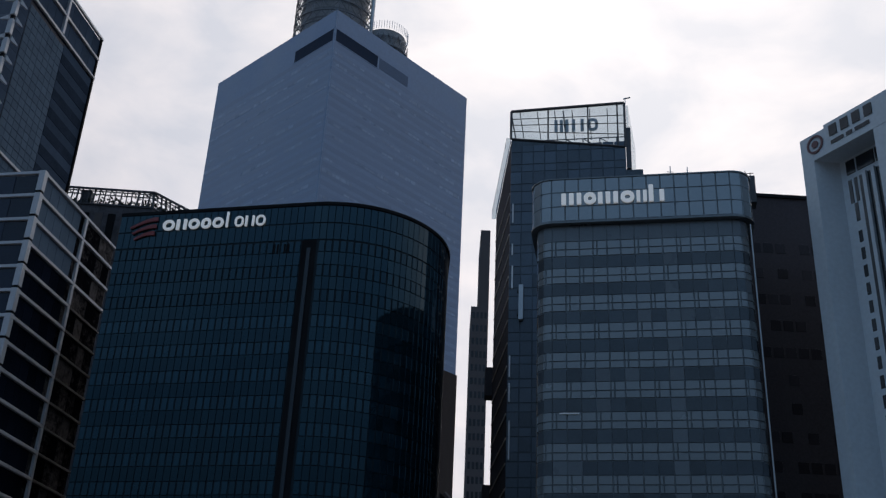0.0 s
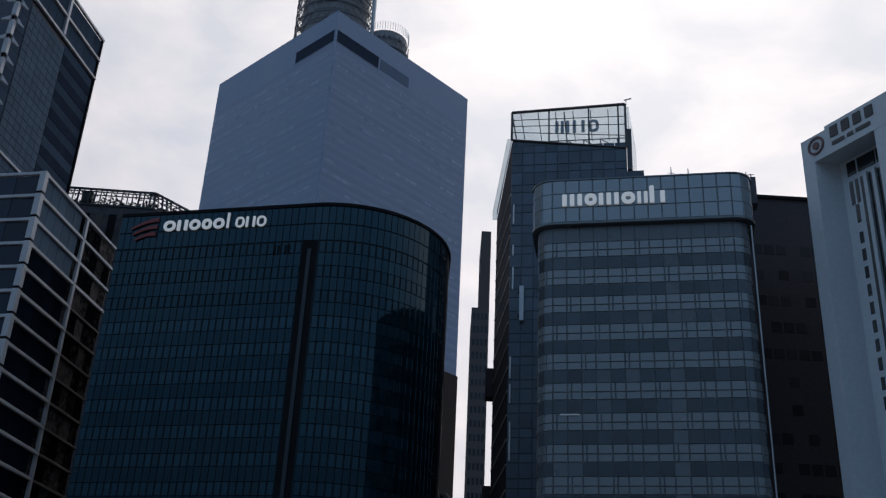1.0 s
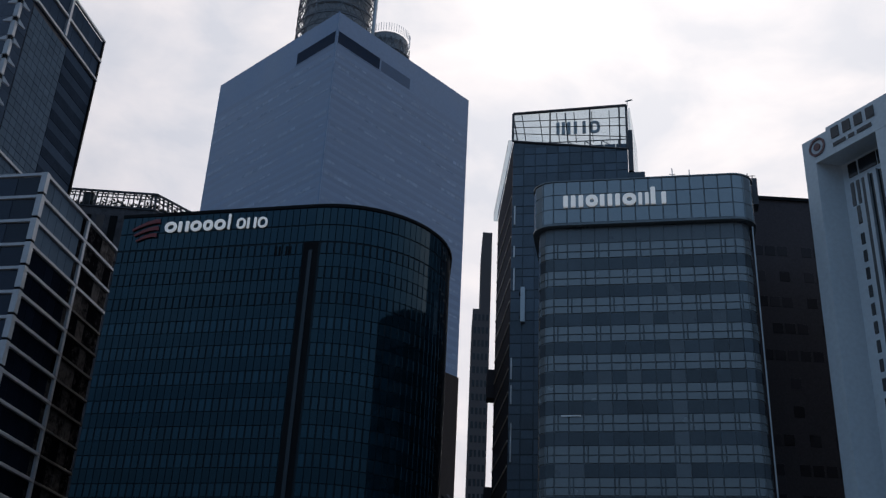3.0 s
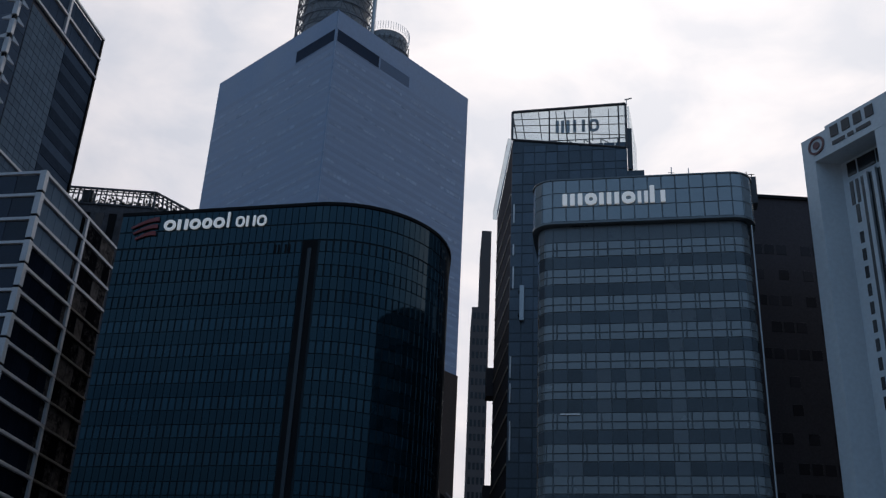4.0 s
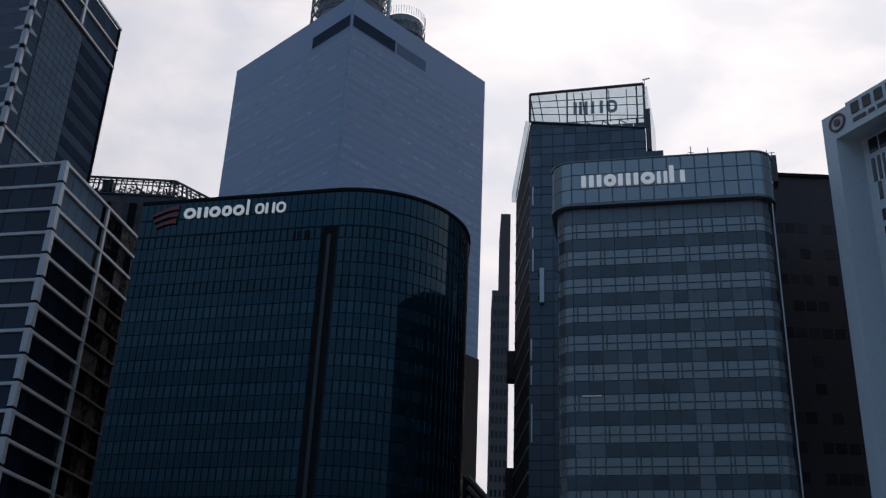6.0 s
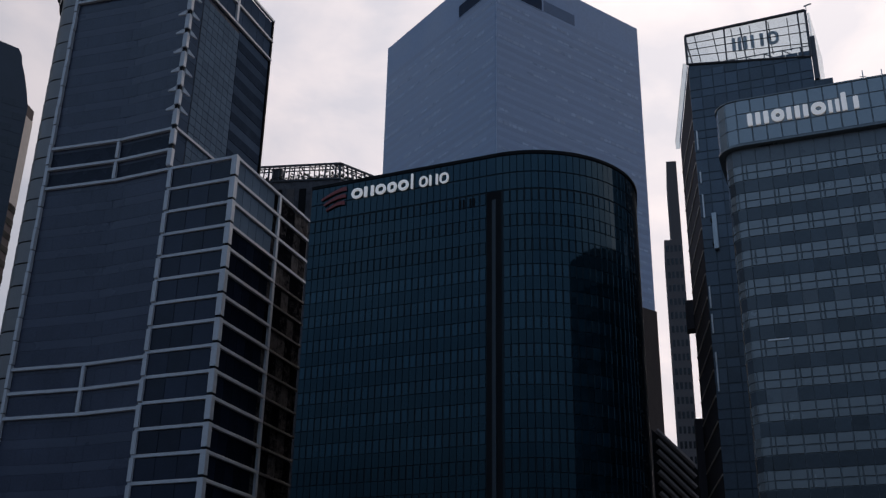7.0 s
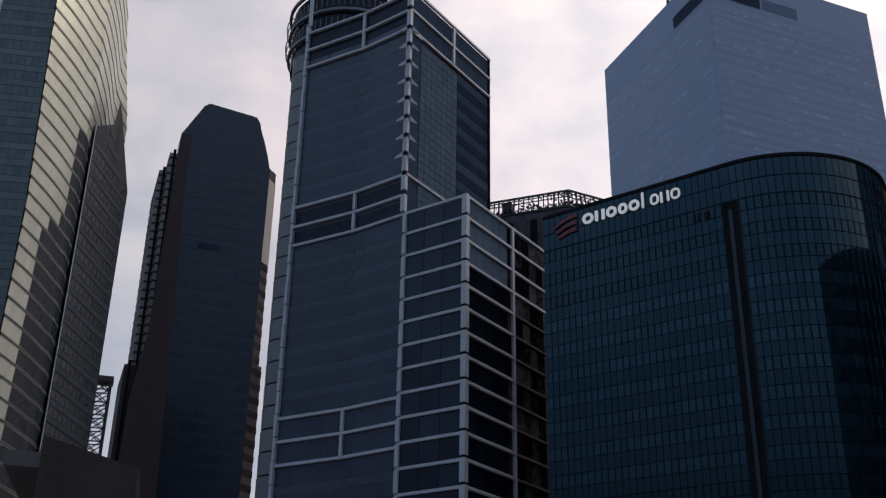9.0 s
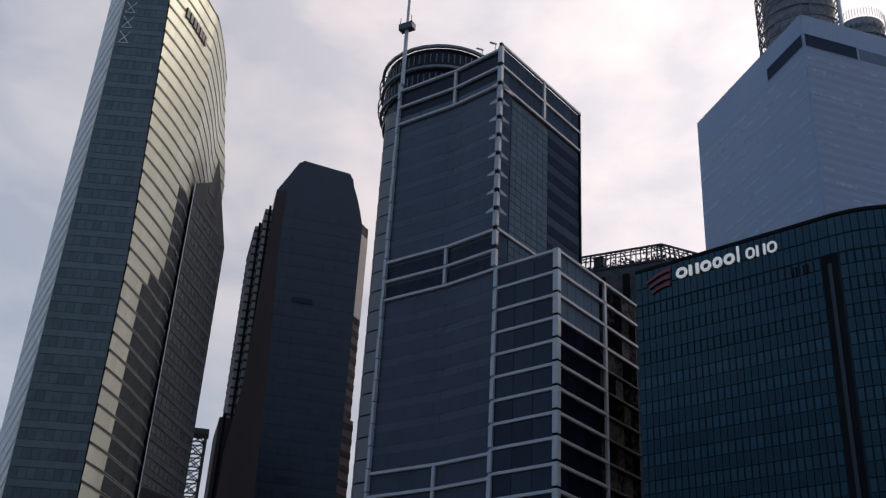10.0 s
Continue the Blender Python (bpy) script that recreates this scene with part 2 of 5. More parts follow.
def pane_mesh(name, w, h, depth, mat):
    key = (name, round(w, 2), round(h, 2), mat.name)
    if key not in PANES:
        bm = bmesh.new()
        e = min(0.05, depth * 0.6)
        back = [bm.verts.new((x, 0, z)) for x, z in ((0, 0), (w, 0), (w, h), (0, h))]
        front = [bm.verts.new((x, -depth, z)) for x, z in ((e, e), (w - e, e), (w - e, h - e), (e, h - e))]
        bm.faces.new(front)
        for i in range(4):
            j = (i + 1) % 4
            bm.faces.new((back[i], back[j], front[j], front[i]))
        bmesh.ops.recalc_face_normals(bm, faces=bm.faces)
        me = bpy.data.meshes.new(name)
        bm.to_mesh(me)
        bm.free()
        me.materials.append(mat)
        PANES[key] = me
    return PANES[key]


rng = random.Random(7)


def piece(name, parent, o, d, n, s, z, w, h, depth, mat, tilt=0.25, lift=0.0):
    """One pane or panel on a wall, as an object of its own."""
    ob = new(name, pane_mesh(name, w, h, depth, mat))
    p = o + d * s + n * lift
    ob.parent = parent
    m = Matrix(((d.x, -n.x, 0, p.x), (d.y, -n.y, 0, p.y), (0, 0, 1, z), (0, 0, 0, 1)))
    m = m @ pose(0, 0, 0, rng.uniform(-tilt, tilt), 0, rng.uniform(-tilt, tilt))
    ob.matrix_local = Matrix.Translation(-base_of(parent)) @ m
    return ob


def joined_panes(name, parent, rows, mat, tilt=0.004, kind="stuff"):
    """Many panes in one mesh: rows of o, d, n, s0, s1, z0, z1, depth."""
    verts, faces = [], []
    b = base_of(parent)
    for o, d, n, s0, s1, z0, z1, depth in rows:
        k = len(verts)
        e = min(0.05, depth * 0.6)
        for s, z, y in ((s0, z0, 0), (s1, z0, 0), (s1, z1, 0), (s0, z1, 0), (s0 + e, z0 + e, depth), (s1 - e, z0 + e, depth), (s1 - e, z1 - e, depth), (s0 + e, z1 - e, depth)):
            y = y + rng.uniform(0, tilt) if y else y
            p = o + d * s + n * y
            verts.append((p.x - b.x, p.y - b.y, z - b.z))
        faces += [(k + 4, k + 5, k + 6, k + 7), (k, k + 1, k + 5, k + 4), (k + 1, k + 2, k + 6, k + 5), (k + 2, k + 3, k + 7, k + 6), (k + 3, k, k + 4, k + 7)]
    me = bpy.data.meshes.new(name)
    me.from_pydata(verts, [], faces)
    me.update()
    me.materials.append(mat)
    ob = new(name, me)
    ob.parent = parent
    return tagged(ob, kind=kind)


def panes(name, rest, parent, rows, mat, low, high, most=300, tilt=0.3):
    """Panes between two heights as objects of their own, the others joined."""
    far, k = [], 0
    for o, d, n, s0, s1, z0, z1, depth in rows:
        if low < z0 < high and k < most:
            piece(name, parent, o, d, n, s0, z0, s1 - s0, z1 - z0, depth, mat, tilt)
            k += 1
        else:
            far.append((o, d, n, s0, s1, z0, z1, depth))
    if far:
        joined_panes(rest, parent, far, mat)


def rounded_bar(bm, o, d, n, s0, s1, z0, z1, y0, y1, hole=0.0):
    """A rounded block on a wall, or a rounded frame where hole gives the width of its rim."""
    loops = []
    for inset in ((0.0, hole) if hole else (0.0,)):
        a, b, lo, hi = s0 + inset, s1 - inset, z0 + inset, z1 - inset
        r = max(min(b - a, hi - lo) * (0.46 if hole else 0.2), 0.02)
        pts = []
        for cx, cz, a0 in ((b - r, lo + r, -90), (b - r, hi - r, 0), (a + r, hi - r, 90), (a + r, lo + r, 180)):
            for k in range(5):
                g = radians(a0 + 22.5 * k)
                pts.append((cx + r * math.cos(g), cz + r * math.sin(g)))
        loops.append([[bm.verts.new((*(o + d * q[0] + n * y), q[1])) for q in pts] for y in (y1, y0)])
    k = len(loops[0][0])
    for fr, bk in loops:
        for j in range(k):
            bm.faces.new((fr[j], bk[j], bk[(j + 1) % k], fr[(j + 1) % k]))
    for side in (0, 1):
        if hole:
            for j in range(k):
                bm.faces.new((loops[0][side][j], loops[0][side][(j + 1) % k], loops[1][side][(j + 1) % k], loops[1][side][j]))
        else:
            bm.faces.new(loops[0][side])


def blocks_sign(parent, name, mat, o, d, n, z, height, s0, widths, tall=(), gap=0.18, y0=0.25, depth=0.22, kinds="", rim=0.42):
    """A brand sign as plain shapes, one for each character: rounded frames (o) or groups of upright bars (1 to 3)."""
    s = s0
    for i, w in enumerate(widths):
        h = height * (1.45 if i in tall else 1.0)
        kind = kinds[i] if kinds else "1"
        bm = bmesh.new()
        w2 = w * 0.94
        if kind == "o":
            rounded_bar(bm, o, d, n, s, s + w2, z, z + height, y0, y0 + depth, hole=rim)
        else:
            k = int(kind)
            bar = min(rim * 1.15, w2 / k * 0.72) if kinds else w2
            for g in range(k):
                x = s + (w2 - bar) * g / max(k - 1, 1)
                rounded_bar(bm, o, d, n, x, x + bar, z, z + (h if g == 0 else height), y0, y0 + depth)
        part(name, bm, mat, parent)
        s += w + gap
    return s


# ---- ground ----
bm = bmesh.new()
bmesh.ops.create_grid(bm, x_segments=40, y_segments=40, size=2400)
me = bpy.data.meshes.new("ground")
bm.to_mesh(me)
bm.free()
me.materials.append(M_ground)
tagged(new("ground", me), "grey paved ground of the waterfront", "ground", kind="structure")


# ---- grey triangular tower ----
def grey_tower():
    t = thing("grey_tower", -46.84, 390, "tall blue-grey clad office tower with a sharp corner", "tower")
    L, N, R = V2(-103.7, 400.6), V2(-46.84, 344.95), V2(7.7, 402.6)
    back = V2(-48, 452)
    bm = bmesh.new()
    prism(bm, [L, N, R, back], 0, 280)
    part("wall", bm, M_grey_clad, t)
    for i, (a, b) in enumerate(((L, N), (N, R))):
        o, d, n, ln = wall(a, b)
        lo, hi = (ln - 24.5, ln - 0.9) if i == 0 else (0.9, 24.0)
        # no real recess: the opening's shade is the colour of a shallow slab
        bm = bmesh.new()
        box(bm, o, d, n, lo, hi, 265, 270.8, -0.5, 0.06)
        part("opening_shade", bm, M_notch, t, "dark slab for the shaded opening below the roof edge")
        bm = bmesh.new()
        box(bm, o, d, n, lo - 0.4, hi + 0.4, 270.8, 271.3, -0.2, 0.14)
        box(bm, o, d, n, lo - 0.4, hi + 0.4, 264.6, 265, -0.2, 0.14)
        part("opening_frame", bm, M_grey_clad, t)
        if i == 1:
            bm = bmesh.new()
            box(bm, o, d, n, 25.0, 42.0, 265.2, 270.6, -0.5, 0.05)
            part("louvre_panel", bm, material("grey_louvre", (0.115, 0.163, 0.25), 0.6, spec=0.2), t)
        # runs of short panes on each storey, coming and going
        rows = []
        z = 259.0
        while z > 96:
            x = 1.0
            while x < ln - 3:
                run = rng.uniform(4.0, 16.0)
                if rng.random() < 0.62:
                    end, tall = min(x + run, ln - 1.5), rng.choice((0.9, 1.2, 1.5))
                    while x < end - 0.6:
                        w = rng.choice((1.4, 2.2, 2.9))
                        rows.append((o, d, n, x, min(x + w, end), z, z + tall, 0.05))
                        x += w + 0.35
                else:
                    x += run
                x += rng.uniform(0.6, 4.0)
            z -= 5.4
        panes("window_strip", "strip_glazing", t, rows, M_grey_light, 90, 265, tilt=0)
        rows = []
        z = 262.0
        while z > 4:
            rows.append((o, d, n, 0.6, ln - 0.6, z, z + 2.2, 0.012))
            z -= 3.9
        panes("cladding_band", "band_cladding", t, rows, M_grey_band, 90, 265, tilt=0)
    o, d, n, ln = wall(N, R)
    # slab added to carry the shade low on the right-hand wall
    bm = bmesh.new()
    box(bm, o, d, n, ln - 34, ln + 0.2, 0, 148, -6, 0.6)
    part("lower_shade_slab", bm, M_umber, t, "dark brown slab added for the shade low on the tower")
    bm = bmesh.new()
    box(bm, N, V2(1, 0), V2(0, -1), -0.22, 0.22, 0, 280, -0.4, 0.3)
    part("corner_strip", bm, M_grey_light, t)
    # roof drums
    for cx, cy, r, h0, h1, name in ((-55, 400, 18.0, 280, 372, "lattice_drum"), (-31, 400, 10.6, 280, 309, "roof_drum")):
        bm = bmesh.new()
        k = 28
        inner = r * 0.84 if h1 > 330 else r - 0.9
        core = [V2(cx + inner * math.cos(2 * math.pi * i / k), cy + inner * math.sin(2 * math.pi * i / k)) for i in range(k)]
        prism(bm, core, h0, h1 - 2)
        drum = part(name, bm, material(name + "_wall", (0.26, 0.27, 0.285), 0.6, grain=0.5, size=5), t)
        bm = bmesh.new()
        z = h0
        while z + 6 <= h1:
            for i in range(k):
                a0, a1 = 2 * math.pi * i / k, 2 * math.pi * (i + 1) / k
                p, q = (cx + r * math.cos(a0), cy + r * math.sin(a0), z), (cx + r * math.cos(a1), cy + r * math.sin(a1), z)
                tube(bm, p, q, 0.35, 4)
                tube(bm, p, (q[0], q[1], z + 6) if rng.random() < 0.7 else (p[0], p[1], z + 6), 0.22, 4)
                if rng.random() < 0.6:
                    tube(bm, (p[0], p[1], z + 6), q, 0.2, 4)
            z += 6
        part("lattice", bm, M_drum_steel, drum, "grey steel lattice round the drum", kind="stuff")
        for j in range(int((h1 - h0) / 5)):
            bm = bmesh.new()
            zz = h0 + 2.5 + 5 * j
            rr = inner + 0.5
            lo = [bm.verts.new((cx + rr * math.cos(2 * math.pi * i / k), cy + rr * math.sin(2 * math.pi * i / k), zz + g)) for g in (0, 1.0) for i in range(k)]
            for i in range(k):
                bm.faces.new((lo[i], lo[(i + 1) % k], lo[k + (i + 1) % k], lo[k + i]))
            part("ring_band", bm, M_drum_steel, drum)
        bm = bmesh.new()
        for i in range(k * 2):
            a = math.pi * i / k
            tube(bm, (cx + r * math.cos(a), cy + r * math.sin(a), h1 - 2), (cx + r * math.cos(a), cy + r * math.sin(a), h1 + 2.2), 0.14, 4)
        part("railing", bm, M_flute, drum, kind="stuff")
    bm = bmesh.new()
    tube(bm, (-37.0, 392, 280), (-37.0, 392, 345), 0.9, 8)
    part("mast", bm, M_flute, t)


grey_tower()


# ---- teal glass tower with a rounded corner ----
def teal_tower():
    t = thing("teal_glass_tower", -18, 155, "dark teal glass office tower with a rounded corner", "office tower")
    L, T = V2(-49.0, 145.6), V2(-18.9, 139.0)
    o, d, n, ln = wall(L, T)
    back = -n
    r = 16.6
    c = T + back * r
    arc = [c + n * r * math.cos(a) + d * r * math.sin(a) for a in [radians(101) * i / 28 for i in range(29)]]
    end = arc[-1] + Vector((-0.02, 1)) * 38
    corner = L + back * 55
    inner = [p + (c - p).normalized() * 0.12 for p in arc]
    bm = bmesh.new()
    prism(bm, [L + back * 0.12, *inner, end - d * 0.12, corner], 0, 77.6)
    part("wall", bm, M_teal_joint, t, "dark joints between the glass panes")
    bm = bmesh.new()
    outline = [L - d * 0.05, *[p + (p - c).normalized() * 0.1 for p in arc], end, corner]
    prism(bm, outline, 77.6, 78.1)
    part("roof_edge", bm, M_joint, t)
    # facade strips: wall origin, direction, normal, width
    cols = []
    k = 29
    for i in range(k - 1):
        cols.append((o + d * (ln - 1.5) * i / (k - 1), d, n, (ln - 1.5) / (k - 1)))
    for i in range(28):
        a, b = arc[i], arc[i + 1]
        oo, dd, nn, l2 = wall(a, b)
        cols.append((oo, dd, nn, l2))
    for i in range(20):
        oo, dd, nn, l2 = wall(arc[-1], end)
        cols.append((oo + dd * l2 * i / 20, dd, nn, l2 / 20))
    cap = (o + d * (ln - 1.5), d, n, 1.5)
    far, count = [], 0
    floors = [70.0 - 3.9 * i for i in range(18)]
    rows = []
    for f in floors:
        rows.append((f, 1.78, True))
        rows.append((f - 2.06, 2.0, False))
    rows += [(72.0, 2.6, False), (74.75, 2.75, False)]
    for z0, h, win in sorted(rows):
        if z0 < 0.2:
            continue
        for i, (oo, dd, nn, w) in enumerate(cols + ([cap] if z0 > 71 else [])):
            if (i == 28 and z0 < 71) or 52 <= i < 76:
                continue
            gap = 0.19 if win else 0.05
            if win and count < 300 and 33 < z0 < 60 and i < 44:
                piece("pane", t, oo, dd, nn, gap / 2, z0, w - gap, h, 0.06, M_teal_win, 0.35, lift=-0.1)
                count += 1
            else:
                far.append((oo - nn * 0.1, dd, nn, gap / 2, w - gap / 2, z0, z0 + h, 0.08 if win else 0.06))
    joined_panes("curtain_wall", t, far, M_teal_isl, 0.006)
    # small open vents near the top
    for k in range(4):
        bm = bmesh.new()
        box(bm, o, d, n, 25.1 + 0.55 * k + (0.5 if k > 1 else 0), 25.4 + 0.55 * k + (0.5 if k > 1 else 0), 69.9, 71.4, -0.05, 0.03)
        part("open_vent", bm, M_joint, t, "dark open vent")
    # the upright slot
    bm = bmesh.new()
    box(bm, o, d, n, ln - 1.45, ln + 0.75, 0, 71.9, -0.5, -0.07)
    part("slot_back", bm, M_joint, t)
    bm = bmesh.new()
    box(bm, o, d, n, ln - 0.6, ln - 0.05, 0, 70.6, -0.3, 0.05)
    part("slot_fin", bm, material("slot_fin", (0.014, 0.024, 0.034), 0.4, spec=0.4), t)
    sign = thing("roof_sign", -42, 143.8, "white and red company sign of plain shapes on the glass", "sign", z=72.8)
    s = blocks_sign(sign, "letter_shape", M_sign, o, d, n, 74.6, 1.75, 7.2, (2.0, 1.75, 1.85, 1.6, 1.85), y0=0.08, kinds="o2ooo", rim=0.44)
    blocks_sign(sign, "letter_shape", M_sign, o, d, n, 74.6, 1.75, s + 0.1, (1.2, 1.45, 1.5, 1.55), tall=(0,), y0=0.08, kinds="1o2o", rim=0.3)
    for k in range(3):
        bm = bmesh.new()
        up, lo = [], []
        for i in range(9):
            u = i / 8
            s = 1.9 + 0.45 * k + (4.3 - 0.55 * k) * u
            zz = 75.3 - 0.95 * k + 1.35 * math.sin(u * math.pi / 2) - 0.25 * k * u
            th = 0.28 + 0.42 * u
            up.append(bm.verts.new((*(o + d * s + n * 0.25), zz + th / 2)))
            lo.append(bm.verts.new((*(o + d * (s + 0.1) + n * 0.25), zz - th / 2)))
        f = [bm.faces.new((lo[i], lo[i + 1], up[i + 1], up[i])) for i in range(8)]
        ex = bmesh.ops.extrude_face_region(bm, geom=f)
        bmesh.ops.translate(bm, verts=[g for g in ex["geom"] if isinstance(g, bmesh.types.BMVert)], vec=(-n.x * 0.17, -n.y * 0.17, 0))
        part("swoosh", bm, M_red, sign, "red curved stroke")


teal_tower()


# ---- grey banded office block with rounded corners ----
def rounded(pts_o, d, n, w, depth, r, k=5):
    """Outline of a wall of width w with rounded front corners."""
    back = -n
    out = []
    for i in range(k + 1):
        a = math.pi / 2 * i / k
        out.append(pts_o + d * (r - r * math.cos(a)) + back * (r - r * math.sin(a)))
    for i in range(k + 1):
        a = math.pi / 2 * i / k
        out.append(pts_o + d * (w - r + r * math.sin(a)) + back * (r - r * math.cos(a)))
    out.append(pts_o + d * w + back * depth)
    out.append(pts_o + back * depth)
    return out


def banded_block():
    t = thing("banded_office_block", 25, 130, "grey-blue banded glass office block with rounded corners", "office block")
    A, B = V2(12.4, 119.1), V2(36.5, 114.4)
    o, d, n, _ = wall(A, B)
    face = o
    o = o - d * 0.95 - n * 0.6
    w = 26.1
    depth = 30
    bm = bmesh.new()
    prism(bm, rounded(o - n * 0.12 + d * 0.12, d, n, w - 0.24, depth, 2.0), 0, 65.4)
    part("wall", bm, M_banded_joint, t)
    bm = bmesh.new()
    prism(bm, rounded(face - n * 0.1 - d * 1.45, d, n, 27.2, depth, 2.6, 7), 65.9, 71.9)
    crown = part("crown", bm, M_banded_joint, t, "overhanging crown of blue-grey panels")
    bm = bmesh.new()
    prism(bm, rounded(face + n * 0.06 - d * 1.65, d, n, 27.6, depth, 2.8, 7), 71.9, 72.08)
    prism(bm, rounded(face + n * 0.06 - d * 1.65, d, n, 27.6, depth, 2.8, 7), 65.62, 65.9)
    part("crown_rim", bm, M_banded_joint, crown)
    # outline columns, shaft and crown
    def strips(out, flat):
        res = []
        for i in range(len(out) - 2):
            oo, dd, nn, ln = wall(out[i], out[i + 1])
            if ln > 5:
                k = flat
                for j in range(k):
                    res.append((oo + dd * ln * j / k, dd, nn, ln / k))
            else:
                res.append((oo, dd, nn, ln))
        oo, dd, nn, ln = wall(out[-3], out[-2])
        for j in range(12):
            res.append((oo + dd * ln * j / 12, dd, nn, ln / 12))
        return res
    shaft = strips(rounded(o, d, n, w, depth, 2.1, 3), 13)
    crowns = strips(rounded(face - d * 1.55, d, n, 27.4, depth, 2.7, 3), 13)
    left = wall(o - n * depth, o - n * 2.2)
    for j in range(14):
        shaft.append((left[0] + left[1] * left[3] * j / 14, left[1], left[2], left[3] / 14))
    for z0, h in ((65.95, 1.97), (67.99, 1.97), (70.03, 1.82)):
        for oo, dd, nn, l2 in crowns:
            piece("crown_panel", crown, oo, dd, nn, 0.05, z0, l2 - 0.1, h, 0.06, M_banded_crown, 0.2, lift=-0.05)
    rows_light, rows_dark, rows_top, count = [], [], [], 0
    f = 61.22
    while f > 0.3:
        for i, (oo, dd, nn, l2) in enumerate(shaft):
            near = 31 < f and i < 22
            # pale band above, dark window band below
            cut = 0.28 * l2 if (i * 7 + int(f * 3)) % 3 == 0 else 0.0
            for za, zb in ((f + 0.05, f + 0.92), (f + 1.0, f + 2.05)):
                if cut:
                    rows_light.append((oo - nn * 0.1, dd, nn, 0.04, cut - 0.03, za, zb, 0.09))
                rows_light.append((oo - nn * 0.1, dd, nn, cut + 0.04, l2 - 0.04, za, zb, 0.09))
            if near and count < 300:
                m = M_banded_blind if rng.random() < 0.09 or i == 11 else M_banded_dark
                piece("window_pane", t, oo, dd, nn, 0.03, f - 1.58, l2 - 0.06, 1.56, 0.05, m, 0.3, lift=-0.1)
                count += 1
            else:
                rows_dark.append((oo - nn * 0.1, dd, nn, 0.03, l2 - 0.03, f - 1.58, f - 0.02, 0.05))
        f -= 3.68
    for i, (oo, dd, nn, l2) in enumerate(shaft):
        rows_top.append((oo - nn * 0.1, dd, nn, 0.03, l2 - 0.03, 63.35, 65.5, 0.05))
    panes("spandrel_panel", "spandrel_cladding", t, rows_light, M_banded_light, 44, 66)
    joined_panes("window_glazing", t, rows_dark, M_banded_dark)
    joined_panes("top_band_glazing", t, rows_top, M_banded_blind)
    # slim bright pipe on the corner
    bm = bmesh.new()
    p = o + d * (w - 0.3) - n * 0.6
    tube(bm, (*(p + d * 0.42 + n * 0.1), 0), (*(p + d * 0.42 + n * 0.1), 65), 0.10, 6)
    part("corner_rail", bm, M_flute, t, "bright metal corner rail")
    bm = bmesh.new()
    q = o + n * 0.0
    box(bm, q, d, n, 2.9, 5.2, 40.95, 41.12, 0.05, 0.15)
    part("strip_light", bm, M_white_fin, t, "thin white strip on the window band")
    sign = thing("crown_sign", 21, 117.5, "white company sign of plain shapes on the crown", "sign", z=68)
    blocks_sign(sign, "letter_shape", M_sign, face, d, n, 68.1, 1.65, 2.4, (2.65, 1.6, 2.65, 1.8, 1.35, 2.0), tall=(5,), gap=0.16, y0=0.06, kinds="3o3o22", rim=0.5)
    for s, y in ((17.2, 4.0), (19.4, 4.5)):
        ant = thing("roof_antenna", *(o + d * s - n * y), "thin white rod antenna on the roof", "antenna", "roof antennas", z=72.08)
        bm = bmesh.new()
        q = o + d * s - n * y
        tube(bm, (*q, 72.0), (*q, 75.9), 0.07, 5)
        tube(bm, (q.x - 0.4, q.y, 75.0), (q.x + 0.4, q.y, 75.0), 0.05, 5)
        part("rod", bm, M_flute, ant)
    q = o + d * (w + 1.2) - n * 4
    unit = thing("roof_unit", *q, "dark service unit with a rail on the roof", "machine", z=72.2)
    bm = bmesh.new()
    box(bm, q, d, n, -0.9, 0.3, 69.5, 73.3, -1, 1)
    part("housing", bm, M_steel, unit)
    bm = bmesh.new()
    tube(bm, (*(q - d * 0.7), 73.2), (*(q - d * 0.7), 74.6), 0.06)
    tube(bm, (*(q - d * 0.1), 73.2), (*(q - d * 0.1), 74.3), 0.06)
    tube(bm, (*(q - d * 0.7), 74.2), (*(q + d * 0.3), 74.2), 0.05)
    part("rail", bm, M_steel, unit)


banded_block()


